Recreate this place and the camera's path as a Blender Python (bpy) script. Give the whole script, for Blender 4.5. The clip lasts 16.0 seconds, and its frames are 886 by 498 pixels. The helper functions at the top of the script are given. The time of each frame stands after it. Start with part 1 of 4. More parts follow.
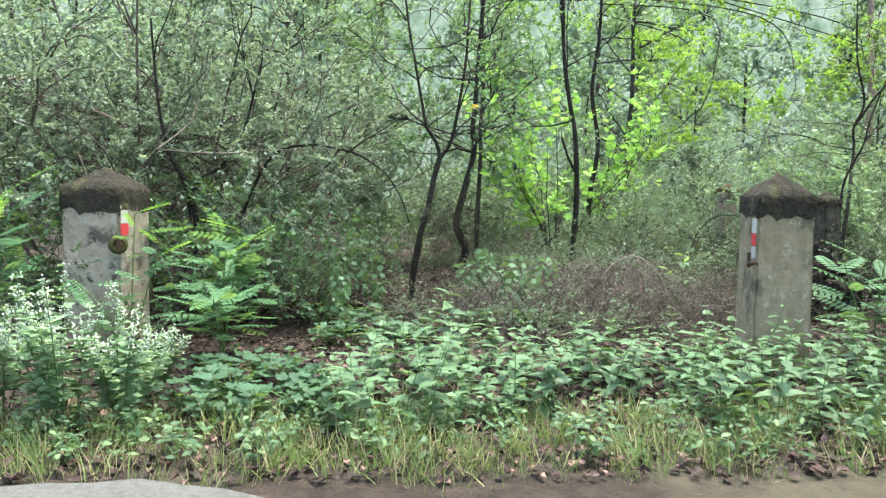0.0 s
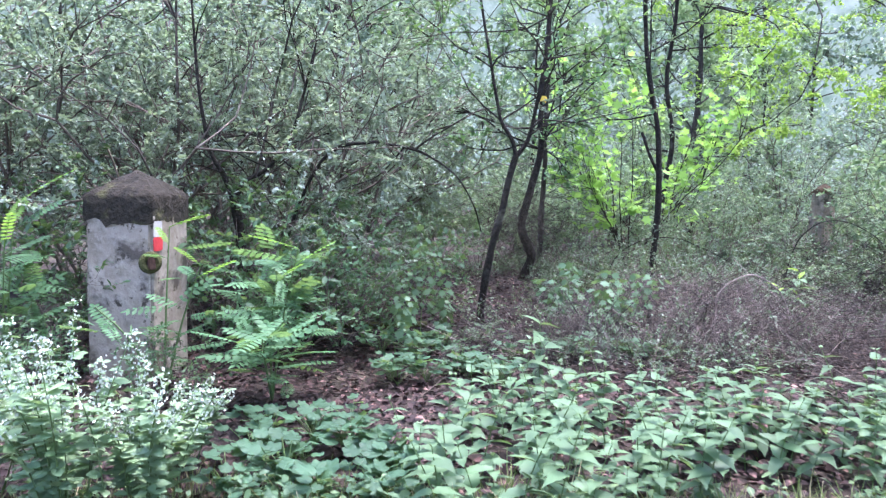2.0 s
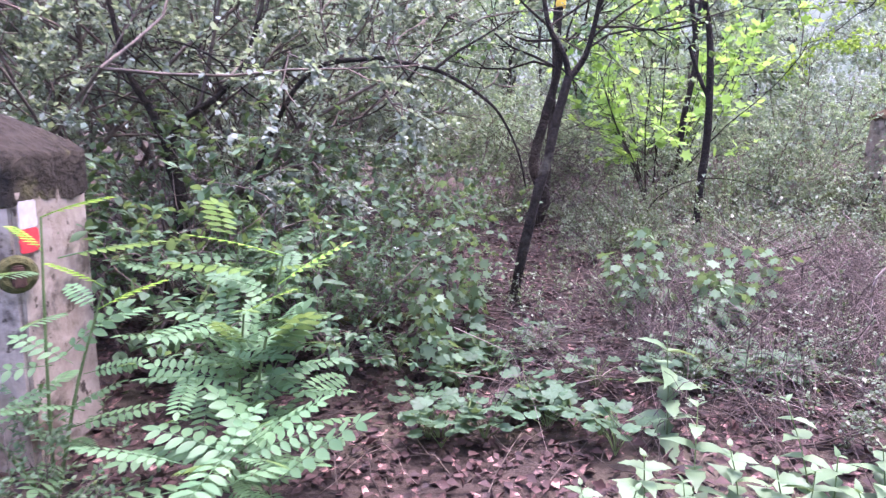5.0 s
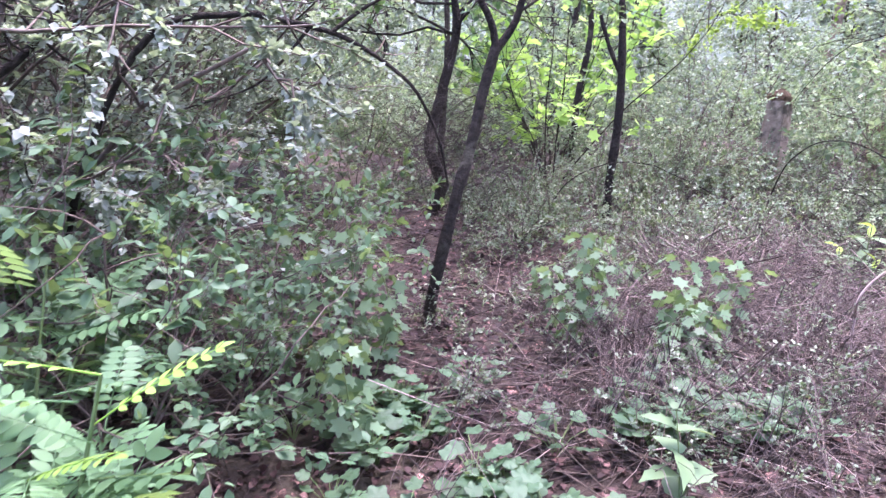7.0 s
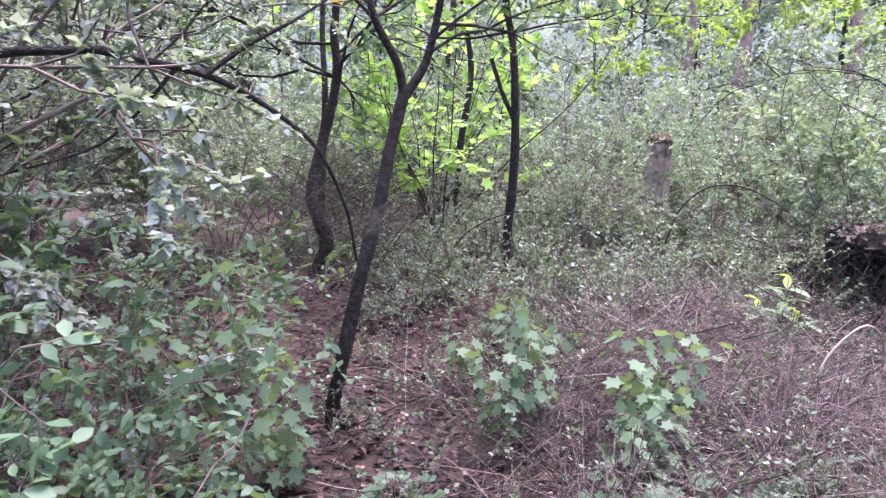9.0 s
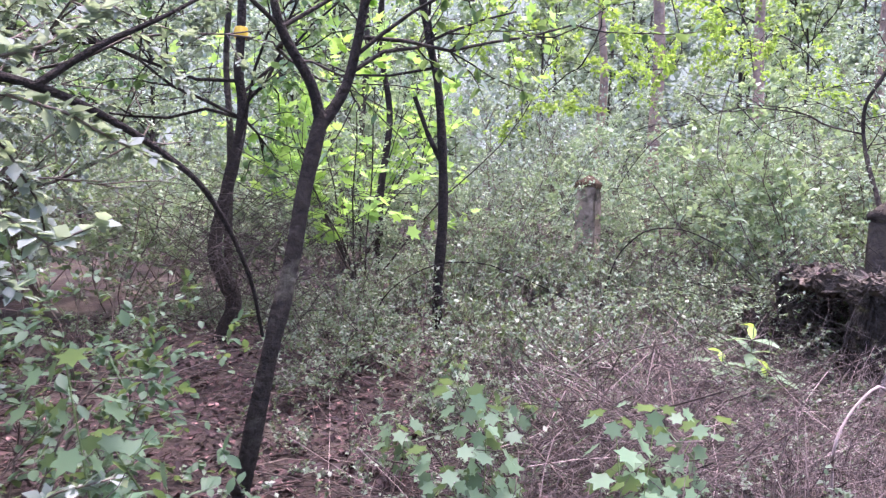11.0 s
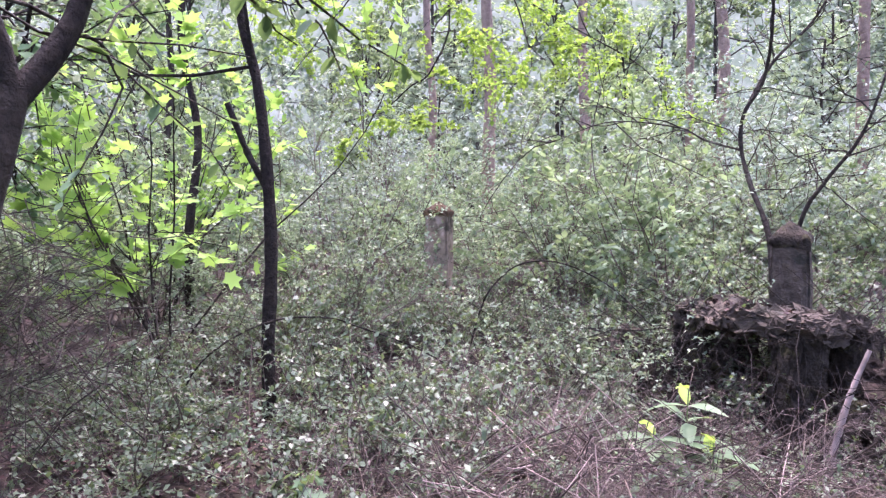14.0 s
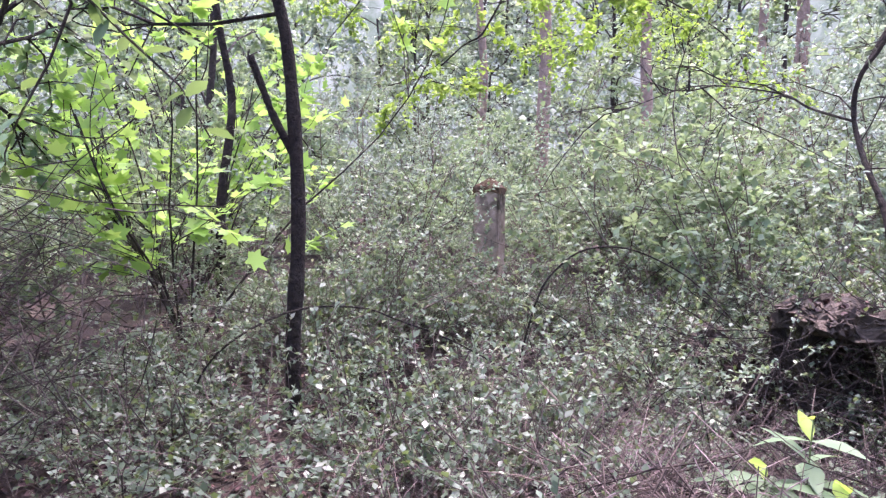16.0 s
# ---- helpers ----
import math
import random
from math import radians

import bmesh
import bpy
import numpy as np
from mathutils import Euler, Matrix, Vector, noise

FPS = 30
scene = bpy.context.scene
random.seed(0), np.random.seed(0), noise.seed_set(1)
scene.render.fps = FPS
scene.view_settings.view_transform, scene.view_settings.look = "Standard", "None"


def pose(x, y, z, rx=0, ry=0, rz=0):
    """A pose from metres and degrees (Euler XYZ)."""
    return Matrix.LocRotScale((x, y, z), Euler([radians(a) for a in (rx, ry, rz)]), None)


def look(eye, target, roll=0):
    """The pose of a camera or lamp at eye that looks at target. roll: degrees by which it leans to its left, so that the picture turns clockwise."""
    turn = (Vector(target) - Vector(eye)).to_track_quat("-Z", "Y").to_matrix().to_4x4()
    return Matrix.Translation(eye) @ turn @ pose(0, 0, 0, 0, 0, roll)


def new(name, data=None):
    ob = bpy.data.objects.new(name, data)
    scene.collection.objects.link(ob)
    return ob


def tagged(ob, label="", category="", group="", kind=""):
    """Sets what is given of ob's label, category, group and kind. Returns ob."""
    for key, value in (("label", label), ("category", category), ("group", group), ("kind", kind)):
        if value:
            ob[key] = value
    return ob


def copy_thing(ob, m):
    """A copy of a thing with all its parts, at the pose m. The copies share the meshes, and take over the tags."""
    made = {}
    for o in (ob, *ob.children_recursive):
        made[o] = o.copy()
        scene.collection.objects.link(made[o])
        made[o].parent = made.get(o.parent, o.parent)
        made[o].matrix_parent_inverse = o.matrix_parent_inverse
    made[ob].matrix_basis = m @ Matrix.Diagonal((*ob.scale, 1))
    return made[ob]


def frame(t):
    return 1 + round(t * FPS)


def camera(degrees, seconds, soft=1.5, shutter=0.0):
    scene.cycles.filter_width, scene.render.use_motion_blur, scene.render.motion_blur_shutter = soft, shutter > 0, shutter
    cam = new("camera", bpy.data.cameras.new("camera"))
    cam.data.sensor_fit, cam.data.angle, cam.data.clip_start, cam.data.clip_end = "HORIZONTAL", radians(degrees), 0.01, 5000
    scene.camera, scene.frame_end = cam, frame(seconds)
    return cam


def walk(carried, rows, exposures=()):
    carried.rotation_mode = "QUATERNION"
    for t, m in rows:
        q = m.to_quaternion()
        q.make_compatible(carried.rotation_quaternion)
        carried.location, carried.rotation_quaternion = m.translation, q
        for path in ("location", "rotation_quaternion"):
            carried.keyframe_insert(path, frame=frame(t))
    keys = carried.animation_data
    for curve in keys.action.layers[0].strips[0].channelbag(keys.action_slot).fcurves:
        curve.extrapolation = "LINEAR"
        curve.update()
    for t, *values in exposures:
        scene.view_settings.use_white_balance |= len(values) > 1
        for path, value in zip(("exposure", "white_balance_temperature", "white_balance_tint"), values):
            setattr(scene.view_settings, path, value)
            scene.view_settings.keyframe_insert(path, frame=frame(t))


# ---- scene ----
cam = camera(64.2, 16.0, soft=1.3, shutter=0.3)
PATH = [
    (0, (-0.461, -6.191, 1.243), (-0.342, -4.199, 1.11), 0.7),
    (0.5, (-0.459, -5.997, 1.24), (-0.37, -4.004, 1.104), 0.4),
    (1, (-0.556, -5.747, 1.274), (-0.495, -3.753, 1.131), 0.2),
    (1.5, (-0.672, -5.45, 1.308), (-0.64, -3.455, 1.161), 0.5),
    (2, (-0.765, -5.139, 1.359), (-0.759, -3.145, 1.206), 0.9),
    (2.5, (-0.871, -4.806, 1.433), (-0.884, -2.812, 1.284), 0.9),
    (3, (-1.043, -4.476, 1.452), (-1.064, -2.481, 1.312), 0.7),
    (3.5, (-1.158, -4.133, 1.502), (-1.188, -2.138, 1.366), 0.3),
    (4, (-1.225, -3.767, 1.498), (-1.248, -1.773, 1.338), 0.1),
    (4.5, (-1.276, -3.43, 1.512), (-1.253, -1.446, 1.255), 0.1),
    (4.7, (-1.283, -3.3, 1.491), (-1.214, -1.326, 1.177), 0.3),
    (6.8, (-1.351, -2.03, 1.55), (-0.899, -0.139, 1.079), 1.5),
    (7, (-1.377, -1.977, 1.551), (-0.884, -0.092, 1.097), 1.7),
    (7.5, (-1.378, -1.662, 1.568), (-0.764, 0.205, 1.197), 1.6),
    (8, (-1.393, -1.505, 1.588), (-0.677, 0.334, 1.261), 1.8),
    (8.5, (-1.364, -1.382, 1.596), (-0.581, 0.428, 1.262), 1.8),
    (8.7, (-1.37, -1.321, 1.605), (-0.563, 0.477, 1.265), 1.7),
    (10.8, (-1.15, -0.63, 1.56), (-0.119, 1.07, 1.351), 0.5),
    (11, (-1.113, -0.566, 1.543), (-0.061, 1.124, 1.35), 0.6),
    (11.5, (-1.065, -0.426, 1.565), (0.035, 1.233, 1.369), -0.1),
    (12, (-0.998, -0.187, 1.541), (0.145, 1.444, 1.357), -0.6),
    (12.5, (-0.826, 0.004, 1.522), (0.37, 1.598, 1.35), -0.7),
    (13, (-0.722, 0.135, 1.536), (0.584, 1.641, 1.379), -0.8),
    (13.5, (-0.54, 0.372, 1.481), (0.859, 1.797, 1.379), -0.7),
    (14, (-0.42, 0.625, 1.542), (1.017, 2.012, 1.431), -0.8),
    (14.5, (-0.271, 0.779, 1.464), (1.139, 2.19, 1.321), -0.6),
    (15, (-0.061, 0.957, 1.497), (1.306, 2.408, 1.335), -0.6),
    (15.5, (0.043, 1.069, 1.519), (1.382, 2.545, 1.345), -0.2),
    (16, (0.07, 1.168, 1.521), (1.412, 2.642, 1.349), 0.3),
]
EXPOSURE = [
    (0.0, 2.8, 6250, 0),
    (1.0, 2.9, 5600, 9),
    (1.5, 2.9, 5350, 17),
    (2.5, 2.95, 5350, 34),
    (3.5, 2.98, 5400, 44),
    (4.5, 3.1, 5700, 50),
    (7.0, 3.3, 5700, 46),
    (8.5, 3.17, 5800, 47),
    (11.0, 3.08, 5850, 45),
    (13.5, 3.04, 5880, 47),
    (16.0, 3.02, 5900, 49),
]
walk(cam, [(t, look(eye, target, roll)) for t, eye, target, roll in PATH], EXPOSURE)

# ---- light ----
world = bpy.data.worlds.new("overcast_sky")
scene.world = world
world.use_nodes = True
wn = world.node_tree.nodes
sky = wn.new("ShaderNodeTexSky")
sky.sky_type = "NISHITA"
sky.sun_disc = False
sky.sun_elevation = radians(78)
sky.sun_rotation = radians(63)
sky.dust_density = 4.0
wn["Background"].inputs["Strength"].default_value = 0.15
world.node_tree.links.new(sky.outputs[0], wn["Background"].inputs["Color"])
sun_data = bpy.data.lights.new("sun", "SUN")
sun_data.energy = 1.15
sun_data.angle = radians(30)
sun_data.color = (1.0, 0.95, 0.86)
sun_lamp = new("sun", sun_data)
sun_lamp.matrix_world = look((3, 1.5, 16), (0, 0, 0))


# ---- materials ----
def base_mat(name):
    m = bpy.data.materials.new(name)
    m.use_nodes = True
    nt = m.node_tree
    nt.nodes.clear()
    out = nt.nodes.new("ShaderNodeOutputMaterial")
    return m, nt, out


def mixed(nt, fac, a, b):
    n = nt.nodes.new("ShaderNodeMix")
    n.data_type = "RGBA"
    for sock, v in ((n.inputs[0], fac), (n.inputs[6], a), (n.inputs[7], b)):
        if hasattr(v, "links"):
            nt.links.new(v, sock)
        elif isinstance(v, float):
            sock.default_value = v
        else:
            sock.default_value = (*v, 1)
    return n.outputs[2]


def noise_fac(nt, scale, lo=0.4, hi=0.6, detail=4, coord="Object", rough=0.6):
    tc = nt.nodes.new("ShaderNodeTexCoord")
    nz = nt.nodes.new("ShaderNodeTexNoise")
    nz.inputs["Scale"].default_value = scale
    nz.inputs["Detail"].default_value = detail
    nz.inputs["Roughness"].default_value = rough
    nt.links.new(tc.outputs[coord], nz.inputs["Vector"])
    mr = nt.nodes.new("ShaderNodeMapRange")
    mr.inputs["From Min"].default_value = lo
    mr.inputs["From Max"].default_value = hi
    nt.links.new(nz.outputs["Fac"], mr.inputs["Value"])
    return mr.outputs[0]


def bumped(nt, height, strength, distance):
    b = nt.nodes.new("ShaderNodeBump")
    b.inputs["Strength"].default_value = strength
    b.inputs["Distance"].default_value = distance
    nt.links.new(height, b.inputs["Height"])
    return b.outputs[0]


def leaf_mat(name, dark, light, glow=0.4, rough=0.5, tip=None, tip_share=0.0):
    """Leaf blades that differ one by one, shine a little and let light through."""
    m, nt, out = base_mat(name)
    geo = nt.nodes.new("ShaderNodeNewGeometry")
    info = nt.nodes.new("ShaderNodeObjectInfo")
    col = mixed(nt, geo.outputs["Random Per Island"], dark, light)
    patch = noise_fac(nt, 1.3, 0.35, 0.65, 2)
    col = mixed(nt, patch, col, mixed(nt, 0.5, col, dark))
    if tip:
        th = nt.nodes.new("ShaderNodeMath")
        th.operation = "LESS_THAN"
        th.inputs[1].default_value = tip_share
        mul = nt.nodes.new("ShaderNodeMath")
        mul.operation = "FRACT"
        m7 = nt.nodes.new("ShaderNodeMath")
        m7.operation = "MULTIPLY"
        m7.inputs[1].default_value = 17.0
        nt.links.new(geo.outputs["Random Per Island"], m7.inputs[0])
        nt.links.new(m7.outputs[0], mul.inputs[0])
        nt.links.new(mul.outputs[0], th.inputs[0])
        col = mixed(nt, th.outputs[0], col, tip)
    hs = nt.nodes.new("ShaderNodeHueSaturation")
    mr = nt.nodes.new("ShaderNodeMapRange")
    mr.inputs["To Min"].default_value = 0.8
    mr.inputs["To Max"].default_value = 1.25
    nt.links.new(info.outputs["Random"], mr.inputs["Value"])
    nt.links.new(mr.outputs[0], hs.inputs["Value"])
    nt.links.new(col, hs.inputs["Color"])
    p = nt.nodes.new("ShaderNodeBsdfPrincipled")
    p.inputs["Roughness"].default_value = rough
    p.inputs["Specular IOR Level"].default_value = 0.22
    nt.links.new(hs.outputs[0], p.inputs["Base Color"])
    t = nt.nodes.new("ShaderNodeBsdfTranslucent")
    warm = mixed(nt, 0.35, hs.outputs[0], (0.30, 0.42, 0.04))
    nt.links.new(warm, t.inputs["Color"])
    mx = nt.nodes.new("ShaderNodeMixShader")
    mx.inputs[0].default_value = glow
    nt.links.new(p.outputs[0], mx.inputs[1])
    nt.links.new(t.outputs[0], mx.inputs[2])
    nt.links.new(mx.outputs[0], out.inputs[0])
    return m


def solid_mat(name, a, b, scale=8.0, rough=0.85, bump=0.4, dist=0.01, third=None, third_scale=2.0, third_at=(0.55, 0.65),
              island=0.0, metal=0.0, specks=None):
    """Rough matter of two mingled colours with an optional stain in patches."""
    m, nt, out = base_mat(name)
    fine = noise_fac(nt, scale, 0.3, 0.7, 8)
    col = mixed(nt, fine, a, b)
    if third:
        col = mixed(nt, noise_fac(nt, third_scale, *third_at, 6), col, third)
    if specks:
        col = mixed(nt, noise_fac(nt, 15.0, 0.60, 0.66, 5), col, specks)
        col = mixed(nt, noise_fac(nt, 2.1, 0.45, 0.7, 4), col, mixed(nt, 0.45, col, (0.20, 0.15, 0.08)))
    if island:
        geo = nt.nodes.new("ShaderNodeNewGeometry")
        hs = nt.nodes.new("ShaderNodeHueSaturation")
        mr = nt.nodes.new("ShaderNodeMapRange")
        mr.inputs["To Min"].default_value = 1 - island
        mr.inputs["To Max"].default_value = 1 + island
        nt.links.new(geo.outputs["Random Per Island"], mr.inputs["Value"])
        nt.links.new(mr.outputs[0], hs.inputs["Value"])
        nt.links.new(col, hs.inputs["Color"])
        col = hs.outputs[0]
    p = nt.nodes.new("ShaderNodeBsdfPrincipled")
    p.inputs["Roughness"].default_value = rough
    p.inputs["Metallic"].default_value = metal
    p.inputs["Specular IOR Level"].default_value = 0.25
    nt.links.new(col, p.inputs["Base Color"])
    if bump:
        nt.links.new(bumped(nt, fine, bump, dist), p.inputs["Normal"])
    nt.links.new(p.outputs[0], out.inputs[0])
    return m


M_soil = solid_mat("forest_soil", (0.014, 0.010, 0.007), (0.042, 0.030, 0.021), 9, 0.95, 0.8, 0.03, (0.06, 0.05, 0.032), 0.8, (0.5, 0.62))
M_road = solid_mat("worn_road", (0.06, 0.058, 0.054), (0.11, 0.105, 0.098), 40, 0.9, 0.5, 0.01, (0.085, 0.07, 0.052), 1.5)
M_conc = solid_mat("weathered_concrete", (0.21, 0.18, 0.135), (0.36, 0.315, 0.25), 14, 0.9, 0.5, 0.012, (0.085, 0.072, 0.055), 3.6, (0.52, 0.62), specks=(0.05, 0.042, 0.03))
M_conc2 = solid_mat("damp_concrete", (0.18, 0.145, 0.092), (0.28, 0.23, 0.155), 14, 0.9, 0.5, 0.012, (0.085, 0.08, 0.05), 3.0, (0.52, 0.64), specks=(0.33, 0.29, 0.22))
M_cap = solid_mat("mossy_cap", (0.016, 0.0135, 0.009), (0.045, 0.037, 0.024), 16, 0.97, 1.0, 0.03, (0.085, 0.08, 0.03), 5, (0.55, 0.68))
M_moss = solid_mat("moss", (0.035, 0.04, 0.012), (0.09, 0.085, 0.03), 40, 1.0, 0.8, 0.01)
M_iron = solid_mat("rusty_iron", (0.05, 0.03, 0.022), (0.10, 0.055, 0.035), 50, 0.8, 0.4, 0.004, metal=0.3)
M_red = solid_mat("red_paint", (0.42, 0.035, 0.04), (0.55, 0.06, 0.06), 30, 0.6, 0.2, 0.003)
M_yellow = solid_mat("yellow_paint", (0.55, 0.36, 0.03), (0.65, 0.45, 0.06), 20, 0.7, 0.2, 0.003)
M_white = solid_mat("white_paint", (0.32, 0.30, 0.27), (0.52, 0.50, 0.46), 18, 0.7, 0.2, 0.003)
M_stone = solid_mat("brown_stone", (0.18, 0.142, 0.10), (0.32, 0.26, 0.195), 12, 0.92, 0.6, 0.015, (0.06, 0.055, 0.035), 4, (0.5, 0.62))
M_darkstone = solid_mat("dark_stone", (0.045, 0.037, 0.025), (0.10, 0.082, 0.058), 14, 0.95, 0.8, 0.02, (0.03, 0.03, 0.02), 5)
M_rust_moss = solid_mat("rust_brown_moss", (0.05, 0.033, 0.018), (0.105, 0.07, 0.036), 22, 1.0, 0.8, 0.02)
M_bark = solid_mat("dark_bark", (0.008, 0.0065, 0.0045), (0.03, 0.024, 0.016), 30, 0.95, 1.0, 0.02, (0.055, 0.05, 0.035), 4, (0.57, 0.68))
M_bark2 = solid_mat("grey_brown_bark", (0.012, 0.0095, 0.0065), (0.045, 0.037, 0.026), 26, 0.95, 0.9, 0.015, (0.08, 0.075, 0.05), 5, (0.56, 0.68))
M_pine = solid_mat("pine_bark", (0.15, 0.112, 0.078), (0.26, 0.195, 0.14), 10, 0.95, 0.8, 0.03, (0.11, 0.085, 0.07), 2)
M_twig = solid_mat("dry_twig", (0.022, 0.017, 0.012), (0.095, 0.075, 0.056), 20, 0.9, 0.2, 0.003, island=0.65)
M_pale = solid_mat("pale_dead_wood", (0.15, 0.12, 0.098), (0.28, 0.23, 0.195), 20, 0.9, 0.3, 0.004, island=0.4)
M_stalk = solid_mat("dry_stalk", (0.038, 0.03, 0.025), (0.145, 0.115, 0.095), 20, 0.9, 0.2, 0.003, island=0.65)
M_stem = solid_mat("shrub_twig", (0.042, 0.035, 0.026), (0.15, 0.122, 0.094), 20, 0.9, 0.2, 0.003, island=0.5)
M_green_stem = solid_mat("green_stem", (0.07, 0.12, 0.035), (0.12, 0.17, 0.06), 20, 0.7, 0.2, 0.003)
M_litter = solid_mat("fallen_leaves", (0.017, 0.0095, 0.0075), (0.055, 0.029, 0.023), 5, 0.7, 0.2, 0.005, (0.20, 0.118, 0.095), 11, (0.56, 0.65), island=0.65)
M_grass = leaf_mat("grass_blade", (0.09, 0.135, 0.045), (0.19, 0.24, 0.09), 0.35, 0.6, (0.34, 0.29, 0.17), 0.3)
M_silver = leaf_mat("silvery_leaf", (0.14, 0.18, 0.14), (0.33, 0.385, 0.33), 0.45, 0.65, (0.36, 0.41, 0.34), 0.05)
M_robinia = leaf_mat("robinia_leaf", (0.065, 0.14, 0.06), (0.12, 0.22, 0.10), 0.4, 0.5)
M_young = leaf_mat("young_robinia_leaf", (0.15, 0.30, 0.045), (0.23, 0.39, 0.075), 0.45, 0.5)
M_nettle = leaf_mat("nettle_leaf", (0.07, 0.13, 0.058), (0.145, 0.215, 0.11), 0.3, 0.5, (0.19, 0.27, 0.12), 0.15)
M_hore = leaf_mat("pale_mint_leaf", (0.12, 0.19, 0.09), (0.22, 0.30, 0.16), 0.3, 0.6)
M_flower = leaf_mat("white_flower", (0.50, 0.54, 0.46), (0.66, 0.68, 0.60), 0.3, 0.7)
M_celan = leaf_mat("celandine_leaf", (0.042, 0.09, 0.045), (0.085, 0.145, 0.075), 0.35, 0.5)
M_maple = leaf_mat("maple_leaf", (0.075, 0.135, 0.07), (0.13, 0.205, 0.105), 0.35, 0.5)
# brighter copy of the maple leaf: sunlight is in the colour
M_bmaple = leaf_mat("maple_leaf_painted_sunlit", (0.20, 0.37, 0.07), (0.33, 0.52, 0.13), 0.55, 0.5)
M_privet = leaf_mat("privet_leaf", (0.08, 0.13, 0.085), (0.235, 0.305, 0.21), 0.45, 0.45, (0.32, 0.38, 0.25), 0.12)
M_low = leaf_mat("low_shrub_leaf", (0.035, 0.062, 0.036), (0.145, 0.195, 0.13), 0.35, 0.42, (0.22, 0.25, 0.18), 0.12)
# Woodland haze is mixed into both far greens, the second one bluer.
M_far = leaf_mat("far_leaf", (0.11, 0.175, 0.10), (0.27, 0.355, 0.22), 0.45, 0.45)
M_far2 = leaf_mat("far_hazed_leaf", (0.13, 0.185, 0.145), (0.29, 0.355, 0.30), 0.4, 0.45)
M_yellowish = leaf_mat("light_robinia_leaf", (0.16, 0.29, 0.035), (0.30, 0.43, 0.07), 0.5, 0.5)


# ---- mesh tools ----
def np_mesh(name, verts, faces, mat, smooth=False):
    """One mesh from an array of vertices and an array of three- or four-cornered faces."""
    verts, faces = np.asarray(verts, "f"), np.asarray(faces, "i")
    me = bpy.data.meshes.new(name)
    k = faces.shape[1]
    me.vertices.add(len(verts))
    me.vertices.foreach_set("co", verts.ravel())
    me.loops.add(faces.size)
    me.loops.foreach_set("vertex_index", faces.ravel())
    me.polygons.add(len(faces))
    me.polygons.foreach_set("loop_start", np.arange(0, faces.size, k, dtype="i"))
    if smooth:
        me.polygons.foreach_set("use_smooth", np.ones(len(faces), bool))
    me.update(calc_edges=True)
    me.materials.append(mat)
    return me


def bm_mesh(name, bm, mat):
    me = bpy.data.meshes.new(name)
    bm.to_mesh(me)
    bm.free()
    me.materials.append(mat)
    return me


def part(name, me, parent, label="", m=None):
    """Links a mesh as one part under a thing or under a part."""
    ob = new(name, me)
    ob.parent = parent
    if m is not None:
        ob.matrix_basis = m
    return tagged(ob, label)


def thing(name, m, label, category, group="", kind=""):
    ob = new(name)
    ob.empty_display_size = 0.1
    ob.matrix_basis = m
    return tagged(ob, label, category, group, kind)


def unit(v):
    v = np.asarray(v, float)
    return v / np.maximum(np.linalg.norm(v, axis=-1, keepdims=True), 1e-9)


def tubes(lines, sides=5):
    """Tapered tubes round a list of (points, radii)."""
    vs, fs, base = [], [], 0
    ang = np.linspace(0, 2 * math.pi, sides, endpoint=False)
    ca, sa = np.cos(ang)[None, :, None], np.sin(ang)[None, :, None]
    for pts, rad in lines:
        pts = np.asarray(pts, float)
        n = len(pts)
        d = unit(np.gradient(pts, axis=0))
        ref = np.array([0.0, 0.0, 1.0]) if abs(d[:, 2].mean()) < 0.8 else np.array([1.0, 0.0, 0.0])
        a = unit(np.cross(d, ref))
        b = np.cross(d, a)
        r = np.broadcast_to(np.asarray(rad, float), (n,))[:, None, None]
        vs.append((pts[:, None] + r * (ca * a[:, None] + sa * b[:, None])).reshape(-1, 3))
        i = np.arange(n - 1)[:, None] * sides + np.arange(sides)[None]
        j = np.arange(n - 1)[:, None] * sides + (np.arange(sides)[None] + 1) % sides
        fs.append(np.stack([i, j, j + sides, i + sides], -1).reshape(-1, 4) + base)
        base += n * sides
    return np.concatenate(vs), np.concatenate(fs)


def smooth_line(ctrl, n):
    """A rounded line through a few control points."""
    c = np.asarray(ctrl, float)
    c = np.vstack([2 * c[0] - c[1], c, 2 * c[-1] - c[-2]])
    out = []
    for u in np.linspace(0, len(c) - 3 - 1e-6, n):
        i, f = int(u), u - int(u)
        p0, p1, p2, p3 = c[i:i + 4]
        out.append(0.5 * (2 * p1 + (p2 - p0) * f + (2 * p0 - 5 * p1 + 4 * p2 - p3) * f * f + (3 * p1 - p0 - 3 * p2 + p3) * f ** 3))
    return np.array(out)


def blade(widths, fold=0.25, droop=0.15, half=0.3):
    """A leaf of length 1 along x with a midrib: rows of middle, left and right points."""
    n = len(widths)
    x = np.linspace(0, 1, n)
    w = np.array(widths) * half
    z = -droop * x ** 2
    v = np.concatenate([np.c_[x, 0 * x, z], np.c_[x, w, z + fold * w], np.c_[x, -w, z + fold * w]])
    f = []
    for i in range(n - 1):
        f += [(i, i + 1, n + i + 1, n + i), (i + 1, i, 2 * n + i, 2 * n + i + 1)]
    return v, np.array(f)


